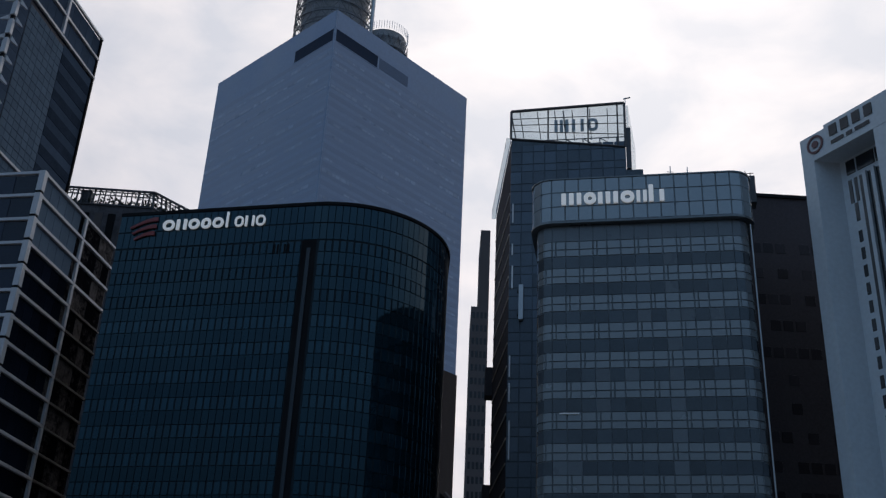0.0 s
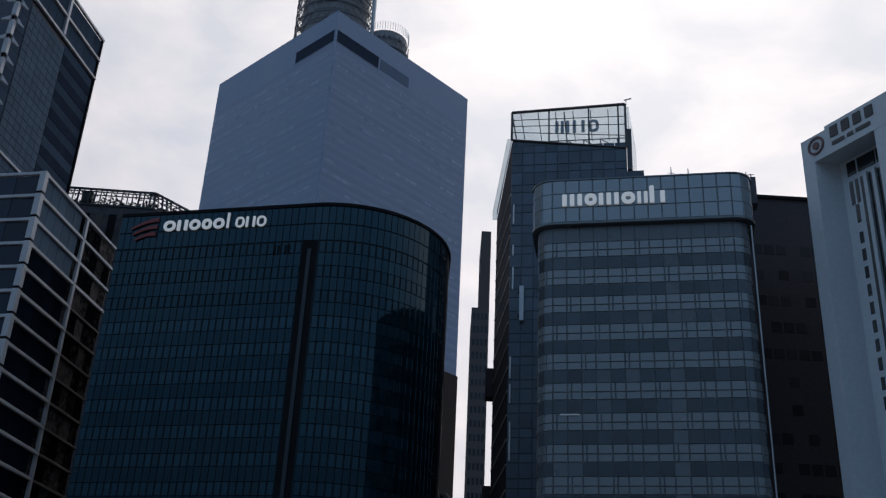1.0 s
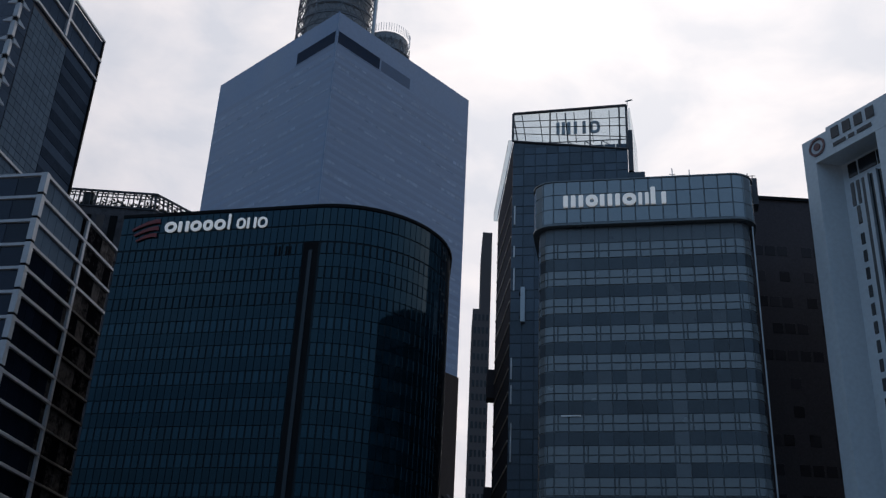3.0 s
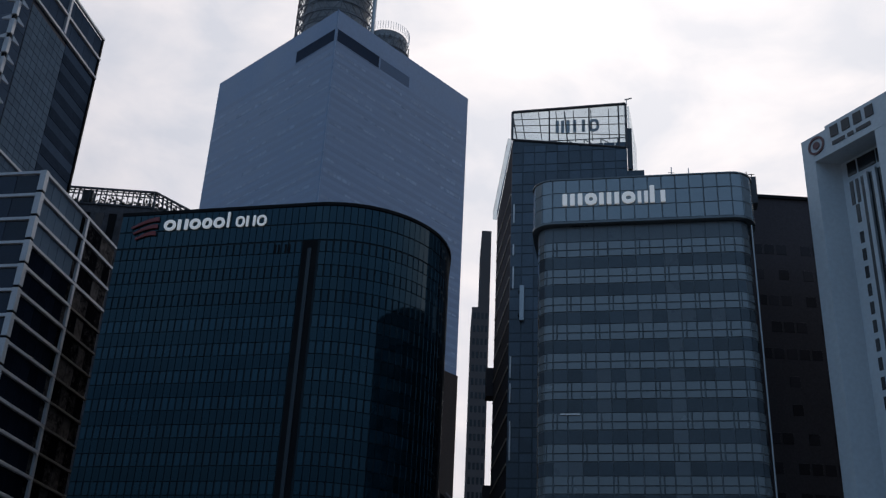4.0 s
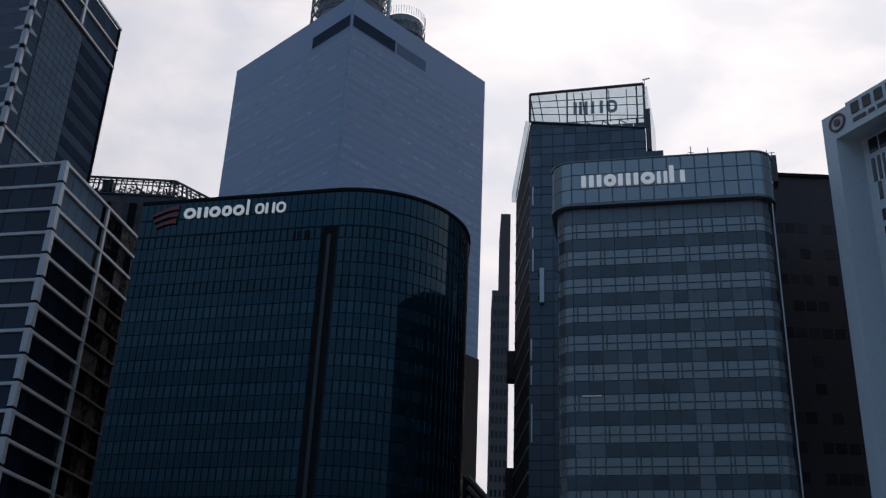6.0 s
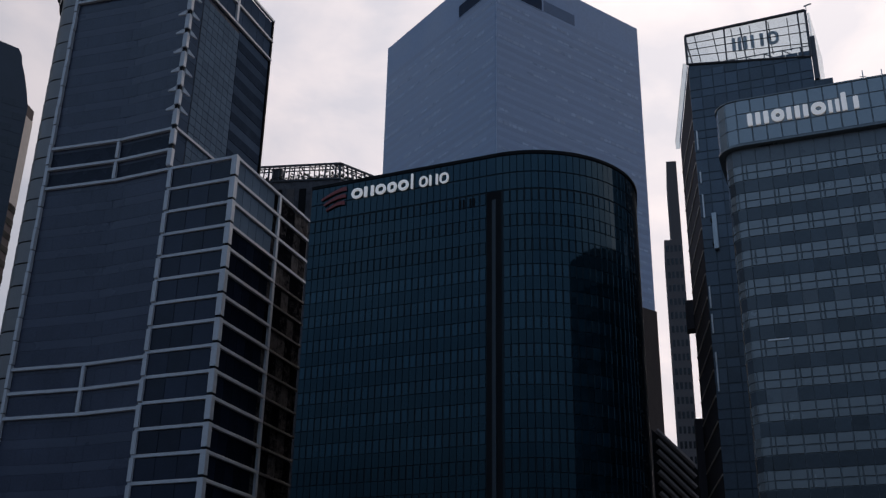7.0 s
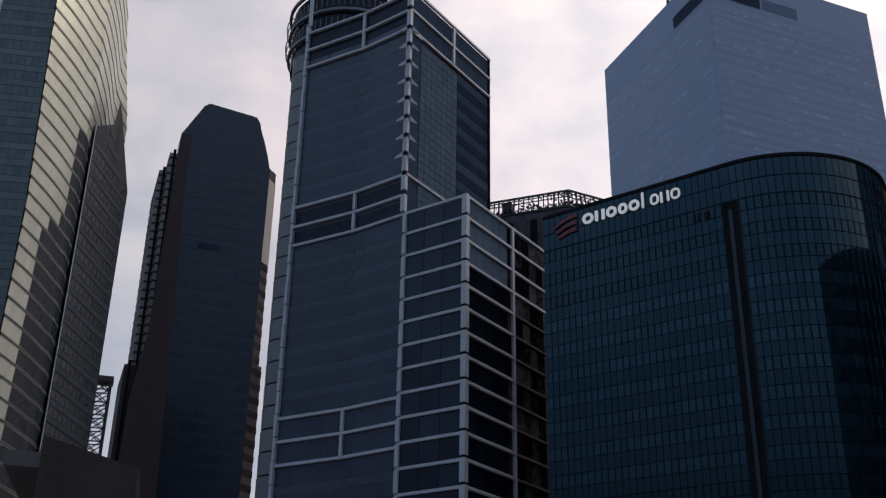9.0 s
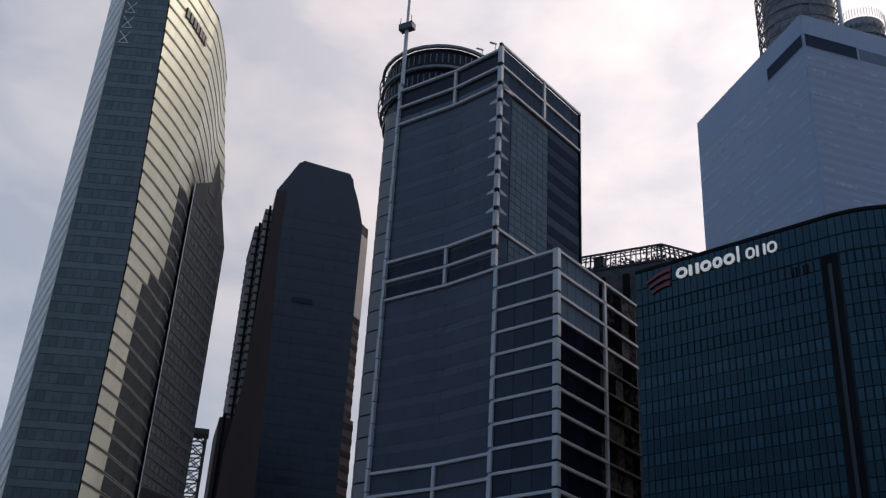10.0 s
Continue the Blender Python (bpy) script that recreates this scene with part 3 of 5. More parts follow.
# ---- dark tower with a glazed crown ----
def crown_tower():
    t = thing("glass_crown_tower", 21, 170, "dark blue-grey glass tower with a clear glazed crown", "office tower")
    L, R = V2(10.9, 157.25), V2(30.0, 153.75)
    o, d, n, ln = wall(L, R)
    back = -n
    body_end = V2(11.8, 200)
    bm = bmesh.new()
    prism(bm, [L + d * 0.15 - n * 0.12, R - n * 0.12, R + back * 40, body_end], 0, 100, top=[102.4, 99.8, 99.8, 100])
    part("wall", bm, M_bluegrey_wall, t)
    bm = bmesh.new()
    prism(bm, [R - d * 1.5 - n * 0.3, R + d * 2.7 - n * 0.3, R + d * 3.5 + back * 12, R + back * 12], 0, 95.4)
    part("side_bay", bm, M_bluegrey_wall, t)
    rows = []
    z = 1.0
    while z < 98:
        for i in range(10):
            w = ln / 10
            rows.append((o - n * 0.1, d, n, w * i + 0.05, w * (i + 1) - 0.05, z, z + 2.3, 0.07))
            rows.append((o - n * 0.1, d, n, w * i + 0.05, w * (i + 1) - 0.05, z + 2.4, z + 3.7, 0.06))
        z += 3.85
    panes("pane", "tower_glazing", t, rows, M_bluegrey, 44, 100)
    # clear crown: posts, rails, panes
    crown_top = lambda s: 108.0 + 0.6 * s / ln
    crown_low = lambda s: 102.4 - 2.6 * s / ln
    crown = thing("glazed_crown", *(o + d * ln / 2 + back * 4), "clear glazed roof crown with a steel frame", "glass screen", z=100.0)
    bm = bmesh.new()
    for s in (0, 6.4, 13.2, 18.2, ln):
        tube(bm, (*(o + d * s), crown_low(s)), (*(o + d * s), crown_top(s)), 0.22 if s in (0, ln) else 0.14, 5)
    tube(bm, (*o, crown_top(0)), (*(o + d * ln), crown_top(ln)), 0.28, 5)
    tube(bm, (*o, crown_low(0)), (*(o + d * ln), crown_low(ln)), 0.2, 5)
    for k in (0.28, 0.5, 0.72):
        tube(bm, (*o, 102.4 + 5.6 * k), (*(o + d * ln), 99.8 + 8.8 * k + (0.3 if k == 0.5 else 0)), 0.08, 5)
    part("front_frame", bm, M_steel, crown)
    bm = bmesh.new()
    o2 = o + back * 9
    for s in (0, 3, 6, 9, 12, 15, 18, ln):
        tube(bm, (*(o2 + d * s), 99.9), (*(o2 + d * s), 107.5), 0.11, 5)
    for zz in (103.2, 105.4, 107.5):
        tube(bm, (*o2, zz), (*(o2 + d * ln), zz), 0.11, 5)
    for s in (0, 3, 6, 9, 12, 15):
        tube(bm, (*(o2 + d * s), 103.2), (*(o2 + d * (s + 3)), 105.4), 0.09, 4)
        tube(bm, (*(o2 + d * s), 107.5), (*(o2 + d * (s + 3)), 105.4), 0.09, 4)
        tube(bm, (*(o + d * (s + 1.5)), 107.7), (*(o2 + d * (s + 1.5)), 107.2), 0.1, 4)
    for s in (0, 9, ln):
        tube(bm, (*(o + d * s), 107.6), (*(o2 + d * s), 107.5), 0.13, 5)
    part("back_frame", bm, M_steel, crown)
    for a, b in ((0, 6.4), (6.4, 13.2), (13.2, ln)):
        bm = bmesh.new()
        v = [bm.verts.new((*(o + d * s - n * y), z)) for y in (0.05, 0.09) for s, z in ((a, crown_low(a)), (b, crown_low(b)), (b, crown_top(b)), (a, crown_top(a)))]
        for f in ((0, 1, 2, 3), (7, 6, 5, 4), (0, 4, 5, 1), (1, 5, 6, 2), (2, 6, 7, 3), (3, 7, 4, 0)):
            bm.faces.new([v[i] for i in f])
        ob = part("crown_pane", bm, M_sky_glass, crown, "clear glass pane")
        ob.visible_shadow = False
    blocks_sign(crown, "letter_shape", M_white_fin, o - n * 1.2, d, n, 104.0, 2.5, 7.4, (2.6, 2.2, 2.0), gap=0.4, y0=0, depth=0.2, kinds="32o", rim=0.5)
    # white fin on the side of the crown
    bm = bmesh.new()
    v0 = o + d * ln
    prism(bm, [v0 + d * 0.25 - n * 0.2, v0 + d * 0.6 - n * 0.2, v0 + d * 1.8 - n * 10, v0 + d * 1.5 - n * 10], 95.6, 108, top=[108.2, 108.2, 105.6, 105.6])
    fin = part("side_fin", bm, M_sky_glass, crown, "pale glass side panel of the crown")
    fin.visible_shadow = False
    bm = bmesh.new()
    box(bm, v0, d, n, 0.1, 0.9, 95.6, 103.6, -3.0, -0.05)
    part("side_post", bm, M_steel, crown)
    cam_arm = thing("roof_camera", *(o + d * (ln + 0.2)), "small white roof camera on a bent arm", "camera", z=108.6)
    bm = bmesh.new()
    q = o + d * (ln + 0.2)
    tube(bm, (*q, 108.4), (q.x, q.y, 109.5), 0.07)
    tube(bm, (q.x - 0.3, q.y, 109.4), (q.x + 0.9, q.y, 109.8), 0.13)
    part("arm", bm, M_flute, cam_arm)
    # left flank: receding wall with sloping brown bands and white strips for sunlit slivers
    flank = thing("flank_wing", 10, 170, "narrow side wing with brown bands and painted sunlit slivers", "building wing")
    a, b = V2(9.65, 176.0), V2(10.9, 157.25)
    oo, dd, nn, l2 = wall(a, b)
    bm = bmesh.new()
    prism(bm, [a - nn * 0.1, b - nn * 0.1, V2(12.5, 158), V2(12.5, 176)], 0, 97, top=[97, 102, 102, 97])
    part("wall", bm, M_brown_wall, flank)
    bm = bmesh.new()
    z = 30.0
    while z < 95:
        box(bm, oo, dd, nn, 0.4, l2 - 0.4, z, z + 0.28, -0.1, 0.03)
        z += 3.85
    part("floor_banding", bm, M_oct_lit, flank, "thin tan floor bands", kind="stuff")
    bm = bmesh.new()
    v = [bm.verts.new((p.x + y, p.y, z + h)) for y in (-0.75, 0.0) for p, z, h in ((a, 97, -0.3), (b, 102, -0.3), (b, 102, 0.6), (a, 97, 1.6))]
    for f in ((0, 1, 2, 3), (7, 6, 5, 4), (0, 4, 5, 1), (1, 5, 6, 2), (2, 6, 7, 3), (3, 7, 4, 0)):
        bm.faces.new([v[i] for i in f])
    part("parapet", bm, M_sky_glass, flank, "clear glass sloping parapet").visible_shadow = False
    for z0, z1 in ((62.5, 67.6), (0.0, 47.0)):
        bm = bmesh.new()
        prism(bm, [(8.55, 176.2), (9.9, 176.2), (9.9, 179), (8.55, 179)], z0, z1)
        part("balcony_block", bm, M_brown_wall, flank)
    # sunlit slivers along the corner, put in as thin white boxes
    for s, z0, z1 in ((0.5, 74, 78), (0.45, 86, 89.5), (0.45, 80, 82), (0.3, 59, 62.5), (0.32, 55, 58), (0.4, 46, 52)):
        bm = bmesh.new()
        box(bm, o, d, n, s, s + 0.22, z0, z1, 0, 0.25)
        part("sunlit_sliver", bm, M_white_fin, flank)
    bm = bmesh.new()
    box(bm, o, d, n, 1.75, 2.45, 68.4, 74.4, 0, 0.7)
    part("vertical_fin", bm, M_flute, flank, "pale vertical fin sign")
    for z0 in (69.2, 73.2):
        bm = bmesh.new()
        box(bm, o, d, n, 1.5, 1.8, z0, z0 + 0.4, 0, 0.5)
        part("fin_bracket", bm, M_joint, flank)


crown_tower()


# ---- stepped far building ----
def stepped_block():
    t = thing("stepped_block", 15, 305, "far taupe stone block with a stepped roofline", "building")
    outline = (((11.9, 300), (14.9, 300), (15.2, 320), (12.2, 320), 0, 159.5), ((9.6, 299.5), (14.7, 299.5), (15.2, 318), (9.9, 318), 0, 133))
    for i, (a, b, c, e, z0, z1) in enumerate(outline):
        bm = bmesh.new()
        prism(bm, [a, b, c, e], z0, z1)
        part("wall", bm, M_taupe, t)
    rows = []
    o, d, n, ln = wall((9.6, 299.5), (14.7, 299.5))
    z = 20
    while z < 130:
        for i in range(4):
            rows.append((o, d, n, 0.5 + 1.2 * i, 1.2 + 1.2 * i, z, z + 2.0, 0.05))
        z += 4.2
    panes("window_pane", "glazing", t, rows, M_palestone_glass, 60, 140, tilt=0)
    s = thing("ribbed_roof", 6, 232, "low grey ribbed sloping roof between the towers", "roof")
    bm = bmesh.new()
    for k in range(9):
        a, b = Vector((3.0, 230, 58.6 - 2.2 * k)), Vector((10.5, 231, 50.8 - 2.2 * k))
        tube(bm, a, b, 0.55, 6)
    part("rib", bm, M_taupe, s, kind="stuff")
    bm = bmesh.new()
    prism(bm, [(2.0, 231), (11.5, 232), (11.5, 240), (2.0, 240)], 0, 50, top=[59, 50, 50, 59])
    part("slab", bm, M_joint, s)


stepped_block()


# ---- dark brown block ----
def brown_block():
    t = thing("dark_brown_block", 50, 145, "dark brown office block with a flat roof", "office block")
    bm = bmesh.new()
    prism(bm, [(34, 133.6), (62, 134.1), (62, 165), (34, 165)], 0, 79.6)
    part("wall", bm, M_brown_wall, t)
    bm = bmesh.new()
    prism(bm, [(33.8, 133.3), (62.2, 133.8), (62.2, 165.2), (33.8, 165.2)], 79.6, 80.1)
    part("parapet", bm, M_joint, t)
    rows = []
    o, d, n, ln = wall((38, 133.67), (62, 134.1))
    z = 20.0
    while z < 74:
        for i in range(14):
            if rng.random() < 0.75:
                rows.append((o, d, n, 1.7 * i + 0.1, 1.7 * i + 1.5, z, z + 1.5, 0.04))
        z += 3.9
    panes("window_pane", "glazing", t, rows, material("smoked_glass", (0.034, 0.031, 0.036), 0.35, grain=0.5, vary=1.6, spec=0.12), 28, 80)


brown_block()


# ---- pale stone bank tower ----
def stone_tower():
    t = thing("pale_stone_tower", 58, 116, "pale grey stone tower with a deep window recess", "office tower")
    L, R = V2(45.08, 115.6), V2(56.5, 95.6)
    o, d, n, ln = wall(L, R)
    back = -n
    # front pier, a splayed reveal into the deep recess, the head above it and the far pier
    bm = bmesh.new()
    prism(bm, [L - d * 0.3, L + d * 1.5, L + d * 2.0 - n * 1.2, L + d * 2.9 - n * 3.0, L + d * 2.9 - n * 12, L + Vector((0.364, 0.93)) * 9], 0, 77.6)
    part("corner_pier", bm, M_palestone, t)
    bm = bmesh.new()
    box(bm, o, d, n, 1.5, ln, 73.9, 77.6, -12, -0.02)
    box(bm, o, d, n, 3.5, ln, 77.6, 78.1, -12, -0.06)
    part("head_wall", bm, M_palestone, t)
    bm = bmesh.new()
    box(bm, o, d, n, 2.9, 10.4, 0, 73.9, -12, -3.0)
    part("recess_wall", bm, M_palestone, t)
    bm = bmesh.new()
    box(bm, o, d, n, 10.4, ln, 0, 73.9, -12, -0.05)
    part("far_pier", bm, M_palestone, t)
    for s0, w in ((3.75, 1.3), (5.3, 2.6), (8.05, 2.2)):
        piece("recess_pane", t, o, d, n, s0, 71.6, w, 1.95, 0.12, M_palestone_glass, 0, lift=-3.0)
    z = 62.2
    while z > 5:
        piece("small_window", t, o, d, n, 4.2, z, 0.56, 1.55, 0.06, M_palestone_glass, 0, lift=-3.0)
        z -= 2.3
    piece("small_window", t, o, d, n, 4.2, 65.0, 0.56, 2.5, 0.06, M_palestone_glass, 0, lift=-3.0)
    piece("small_window", t, o, d, n, 3.75, 67.6, 0.56, 3.3, 0.06, M_palestone_glass, 0, lift=-3.0)
    piece("small_window", t, o, d, n, 4.6, 67.6, 0.5, 3.3, 0.06, M_palestone_glass, 0, lift=-3.0)
    for i in range(4):
        piece("tall_window", t, o, d, n, 5.4 + 1.25 * i, 4, 0.75, 66.9, 0.05, M_palestone_glass, 0, lift=-3.0)
        bm = bmesh.new()
        box(bm, o, d, n, 6.15 + 1.25 * i, 6.65 + 1.25 * i, 4, 71.0, -3.0, -2.55)
        part("fin", bm, M_palestone, t)
    bm = bmesh.new()
    prism(bm, [(p.x, p.y) for p in (L - n * 12 - d * 0.2, R - n * 12, R - n * 26, L - n * 26)], 0, 76)
    part("rear_wall", bm, M_palestone, t)
    sign = thing("bank_sign", 47, 112.2, "round dark red emblem and dark sign shapes on stone", "sign", z=74)
    cx, cz = 2.0, 76.0
    for r0, r1 in ((0.95, 1.25), (0.0, 0.5)):
        bm = bmesh.new()
        k = 24
        ring = []
        for i in range(k):
            a = 2 * math.pi * i / k
            ring.append([bm.verts.new((*(o + d * (cx + r * math.cos(a)) + n * y), cz + r * math.sin(a))) for r, y in ((r0 + 0.01, 0.12), (r1, 0.12), (r1, 0.0), (r0 + 0.01, 0.0))])
        for i in range(k):
            a, b = ring[i], ring[(i + 1) % k]
            for j in range(4):
                bm.faces.new((a[j], b[j], b[(j + 1) % 4], a[(j + 1) % 4]))
        part("emblem_ring", bm, material("emblem_red", (0.13, 0.06, 0.065), 0.5), sign)
    for i in range(4):
        bm = bmesh.new()
        s = 4.3 + 1.75 * i
        box(bm, o, d, n, s, s + 1.15, 76.0, 77.5, 0, 0.1)
        part("character_shape", bm, M_sign_dark, sign)
    for i, w in enumerate((1.9, 0.9, 2.1)):
        bm = bmesh.new()
        s = (4.4, 6.7, 8.0)[i]
        box(bm, o, d, n, s, s + w, 74.85, 75.35, 0, 0.08)
        part("line_shape", bm, M_sign_dark, sign)


stone_tower()


# ---- tower with an exposed aluminium frame ----
FN, FLL = V2(-61.54, 143.99), V2(-99.0, 150.44)
F_z = (83.7, 79.8, 75.7, 71.7, 67.8, 63.9, 59.9, 56.0, 52.0, 48.0, 44.0, 40.0, 36.0, 32.0, 28.0, 24.0, 20.0, 16.0, 12.0, 8.0, 4.0)


def frame_tower():
    t = thing("framed_tower", -80, 160, "dark glass tower with an exposed grey aluminium frame", "office tower")
    d = (FLL - FN).normalized()          # along the front, away from the corner
    q = Vector((-d.y, d.x))              # outward of the front
    q = q if q.y < 0 else -q
    e = -q                               # inwards, along the side wall
    C = FN + d * 12.65
    plan = ((0.0, 0.0), (12.65, 0.25), (23.8, 0.9), (37.6, 0.0))

    def fp(s):
        """A point of the front, which is folded slightly inwards."""
        for (s0, y0), (s1, y1) in zip(plan, plan[1:]):
            if s <= s1 or s1 == 37.6:
                return FN + d * s + e * (y0 + (y1 - y0) * (s - s0) / (s1 - s0))

    def front_wall(s0, s1):
        a, b = fp(s0), fp(s1)
        along = (b - a).normalized()
        out = Vector((-along.y, along.x))
        return a, along, (out if out.dot(q) > 0 else -out), (b - a).length

    def front_beam(s0, s1, z, h=0.52, lift=0.2):
        cuts = [s0, *[c for c, _ in plan if s0 + 0.1 < c < s1 - 0.1], s1]
        bm = bmesh.new()
        for a, b in zip(cuts, cuts[1:]):
            o, along, out, ln = front_wall(a, b)
            box(bm, o, along, out, 0, ln, z - h / 2, z + h / 2, -0.3, lift)
        bmesh.ops.bevel(bm, geom=bm.edges, offset=0.05, segments=1, affect="EDGES")
        return part("beam", bm, M_frame, t)
    s_left = 37.6
    front = (FN, d, q)
    side_n = -d                          # outward of the side walls
    # glass bodies
    bm = bmesh.new()
    prism(bm, [FN + d * 0.25 + e * 0.25, FN + d * 0.25 + e * 26, FN + d * 12.4 + e * 26, FN + d * 12.4 + e * 0.25], 0, 83.2)
    part("low_block_glass", bm, M_frame_body, t, "dark glazed lower block")
    bm = bmesh.new()
    prism(bm, [fp(12.95) + e * 0.3, C + e * 28 + d * 0.3, FN + d * s_left + e * 28, FN + d * s_left + e * 0.3, fp(23.8) + e * 0.3], 0, 130.8)
    part("tall_block_glass", bm, M_frame_body, t, "dark glazed tall block")
    # front glazing of the tall block, bay by bay, and a spandrel on each storey
    rows, bands = [], []
    z = 4.0
    while z < 121:
        for i in range(8):
            w = (s_left - 13.2) / 8
            s = 12.95 + w * i
            if 83 < z < 91:
                continue
            o, along, out, l2 = front_wall(s, s + w)
            rows.append((o - out * 0.3, along, out, 0.005, l2 - 0.005, z + 0.02, z + 2.5, 0.02))
        for s0, s1 in ((12.95, 23.8), (23.8, s_left - 0.25)):
            o, along, out, l2 = front_wall(s0, s1)
            bands.append((o - out * 0.3, along, out, 0.0, l2, z + 2.5, z + 4.0, 0.035))
        z += 4.0
    panes("front_pane", "front_glazing", t, rows, material("blue_black_pane", (0.043, 0.050, 0.078), 0.22, grain=0.35, size=9, vary=0.12, spec=0.30), 40, 125, tilt=0.1)
    panes("spandrel", "spandrel_rest", t, bands, material("navy_spandrel", (0.055, 0.064, 0.096), 0.3, grain=0.3, size=9, vary=0.2, spec=0.3), 0, 130, tilt=0)

    def beam(a, b, z, h=0.52, dep=0.5, name="beam", out=q, lift=0.0, mat=M_frame):
        o, dd, nn, ln = wall(a, b)
        if nn.dot(out) < 0:
            nn = -nn
        bm = bmesh.new()
        box(bm, o, dd, nn, 0, ln, z - h / 2, z + h / 2, -0.3, dep - 0.3 + lift)
        bmesh.ops.bevel(bm, geom=bm.edges, offset=0.05, segments=1, affect="EDGES")
        return part(name, bm, mat, t)

    def post(p, z0, z1, w=0.9, name="post", out=q, along=d, dep=0.55):
        bm = bmesh.new()
        box(bm, p, along, out, -w / 2, w / 2, z0, z1, -0.4, dep - 0.3)
        bmesh.ops.bevel(bm, geom=bm.edges, offset=0.05, segments=1, affect="EDGES")
        return part(name, bm, M_frame, t)

    low = 12.65
    for i, z in enumerate(F_z):
        full = i in (0, 8, 9, 10)
        front_beam(0.4, low, z)
        if full:
            front_beam(low, s_left, z - (0.6 if i else 0.0))
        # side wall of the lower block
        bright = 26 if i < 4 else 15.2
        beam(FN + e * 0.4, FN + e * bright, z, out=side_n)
        # farther lengths on the lower storeys, darkened in colour for the shade there
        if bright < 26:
            beam(FN + e * bright, FN + e * 26, z, h=0.42, dep=0.42, out=side_n, mat=M_beam_shade)
        # corner column, one storey at a time, with a dark joint
        if i:
            top = F_z[i - 1]
            bm = bmesh.new()
            pts = [FN + d * 0.65 + q * 0.3, FN + d * 0.65 + e * 0.65, FN + e * 0.65 + side_n * 0.3, FN + side_n * 0.32 + q * 0.32]
            prism(bm, pts, z + 0.68, top + 0.25)
            part("corner_column", bm, M_frame, t)
            post(FN + d * (low - 0.35), z + 0.25, top - 0.25, 0.75, "post")
            post(FN + e * 14.8, z + 0.25, top - 0.25, 0.7, "post", out=side_n, along=e)
    bm = bmesh.new()
    for i, z in enumerate(F_z[1:]):
        pts = [FN + d * 0.6 + q * 0.2, FN + d * 0.6 + e * 0.6, FN + e * 0.6 + side_n * 0.2, FN + side_n * 0.2 + q * 0.2]
        prism(bm, pts, z + 0.2, z + 0.72)
    part("column_jointing", bm, M_joint, t, kind="stuff")
    for a, b in ((83.7, 79.8), (52.0, 48.0), (48.0, 44.0)):
        if a < 60:
            post(fp(24.2), b - 0.35, a - 0.85, 0.6)
    # belts of the tall block
    for z in (130.5, 126.4, 122.3, 91.4, 87.4):
        front_beam(12.85, s_left, z, lift=0.3)
    for z0, z1 in ((122.6, 130.7), (87.9, 91.1), (84.0, 87.3)):
        post(fp(24.2), z0, z1, 0.6)
    for z, s0, s1 in ((131.4, 0.2, 28.2), (126.6, 0.2, 28.2), (122.2, 3.6, 28.2), (91.6, 0.2, 26)):
        beam(C + e * s0, C + e * s1, z, out=side_n)
    bm = bmesh.new()
    box(bm, C, e, side_n, 0.2, 4.0, 121.6, 122.5, -0.3, 0.15)
    part("belt_step", bm, M_frame, t)
    post(C + e * 14.6, 122.5, 131.0, 0.7, out=side_n, along=e)
    bm = bmesh.new()
    box(bm, C, e, side_n, 27.7, 28.1, 60.0, 131.2, -0.4, 0.1)
    part("edge_trim", bm, M_joint, t)
    for z0, z1 in ((122.6, 126.2), (127.0, 131.0)):
        for k in range(10):
            piece("belt_pane", t, C + e * (0.6 + 2.72 * k), e, side_n, 0.03, z0, 2.66, z1 - z0, 0.06, M_side_glass, 0.2, lift=-0.28)
    # tower corner with brackets
    nodes = (131.2, 126.5, 122.1, 118.3, 114.5, 110.6, 106.7, 102.8, 99.0, 95.3, 91.4, 87.7, 83.6)
    for i in range(len(nodes) - 1):
        hi, lo = nodes[i], nodes[i + 1]
        bm = bmesh.new()
        prism(bm, [C + d * 0.55 + q * 0.35, C + d * 0.55 + e * 0.5, C + e * 0.5 + side_n * 0.35, C + side_n * 0.38 + q * 0.38], lo + 0.5, hi - 0.35)
        bmesh.ops.bevel(bm, geom=bm.edges, offset=0.08, segments=1, affect="EDGES")
        col = part("corner_column", bm, M_frame, t)
        bm = bmesh.new()
        prism(bm, [C + d * 0.4 + q * 0.2, C + d * 0.4 + e * 0.4, C + e * 0.4 + side_n * 0.2, C + side_n * 0.2 + q * 0.2], hi - 0.35, hi + 0.5)
        part("column_joint", bm, M_joint, t)
        if 2 <= i <= 9:
            for ax, out in ((d, q), (e, side_n)):
                bm = bmesh.new()
                p = C + ax * 0.35 + out * 0.2
                tip = C + ax * 1.35 + out * 0.95
                w = out * 0.32
                v = [bm.verts.new((*pp, zz)) for pp, zz in ((p, hi - 0.6), (p, hi + 0.35), (tip, hi - 1.1), (tip, hi - 0.85))]
                v2 = [bm.verts.new((*(pp + w), zz)) for pp, zz in ((p, hi - 0.6), (p, hi + 0.35), (tip, hi - 1.1), (tip, hi - 0.85))]
                bm.faces.new((v[0], v[1], v[3], v[2]))
                bm.faces.new((v2[0], v2[2], v2[3], v2[1]))
                for a, b in ((0, 1), (1, 3), (3, 2), (2, 0)):
                    bm.faces.new((v[a], v2[a], v2[b], v[b]))
                part("bracket", bm, M_frame, col)
    # grey glass strip and dark bands on the side wall of the tall block
    for zz in range(24):
        z = 120.9 - 1.55 * (zz + 1)
        if z < 84:
            break
        for k in range(7):
            piece("grey_pane", t, C + e * (4.1 + 1.75 * k), e, side_n, 0.03, z, 1.69, 1.49, 0.08, M_grey_glass, 0.25, lift=-0.26)
    rows, dark_rows = [], []
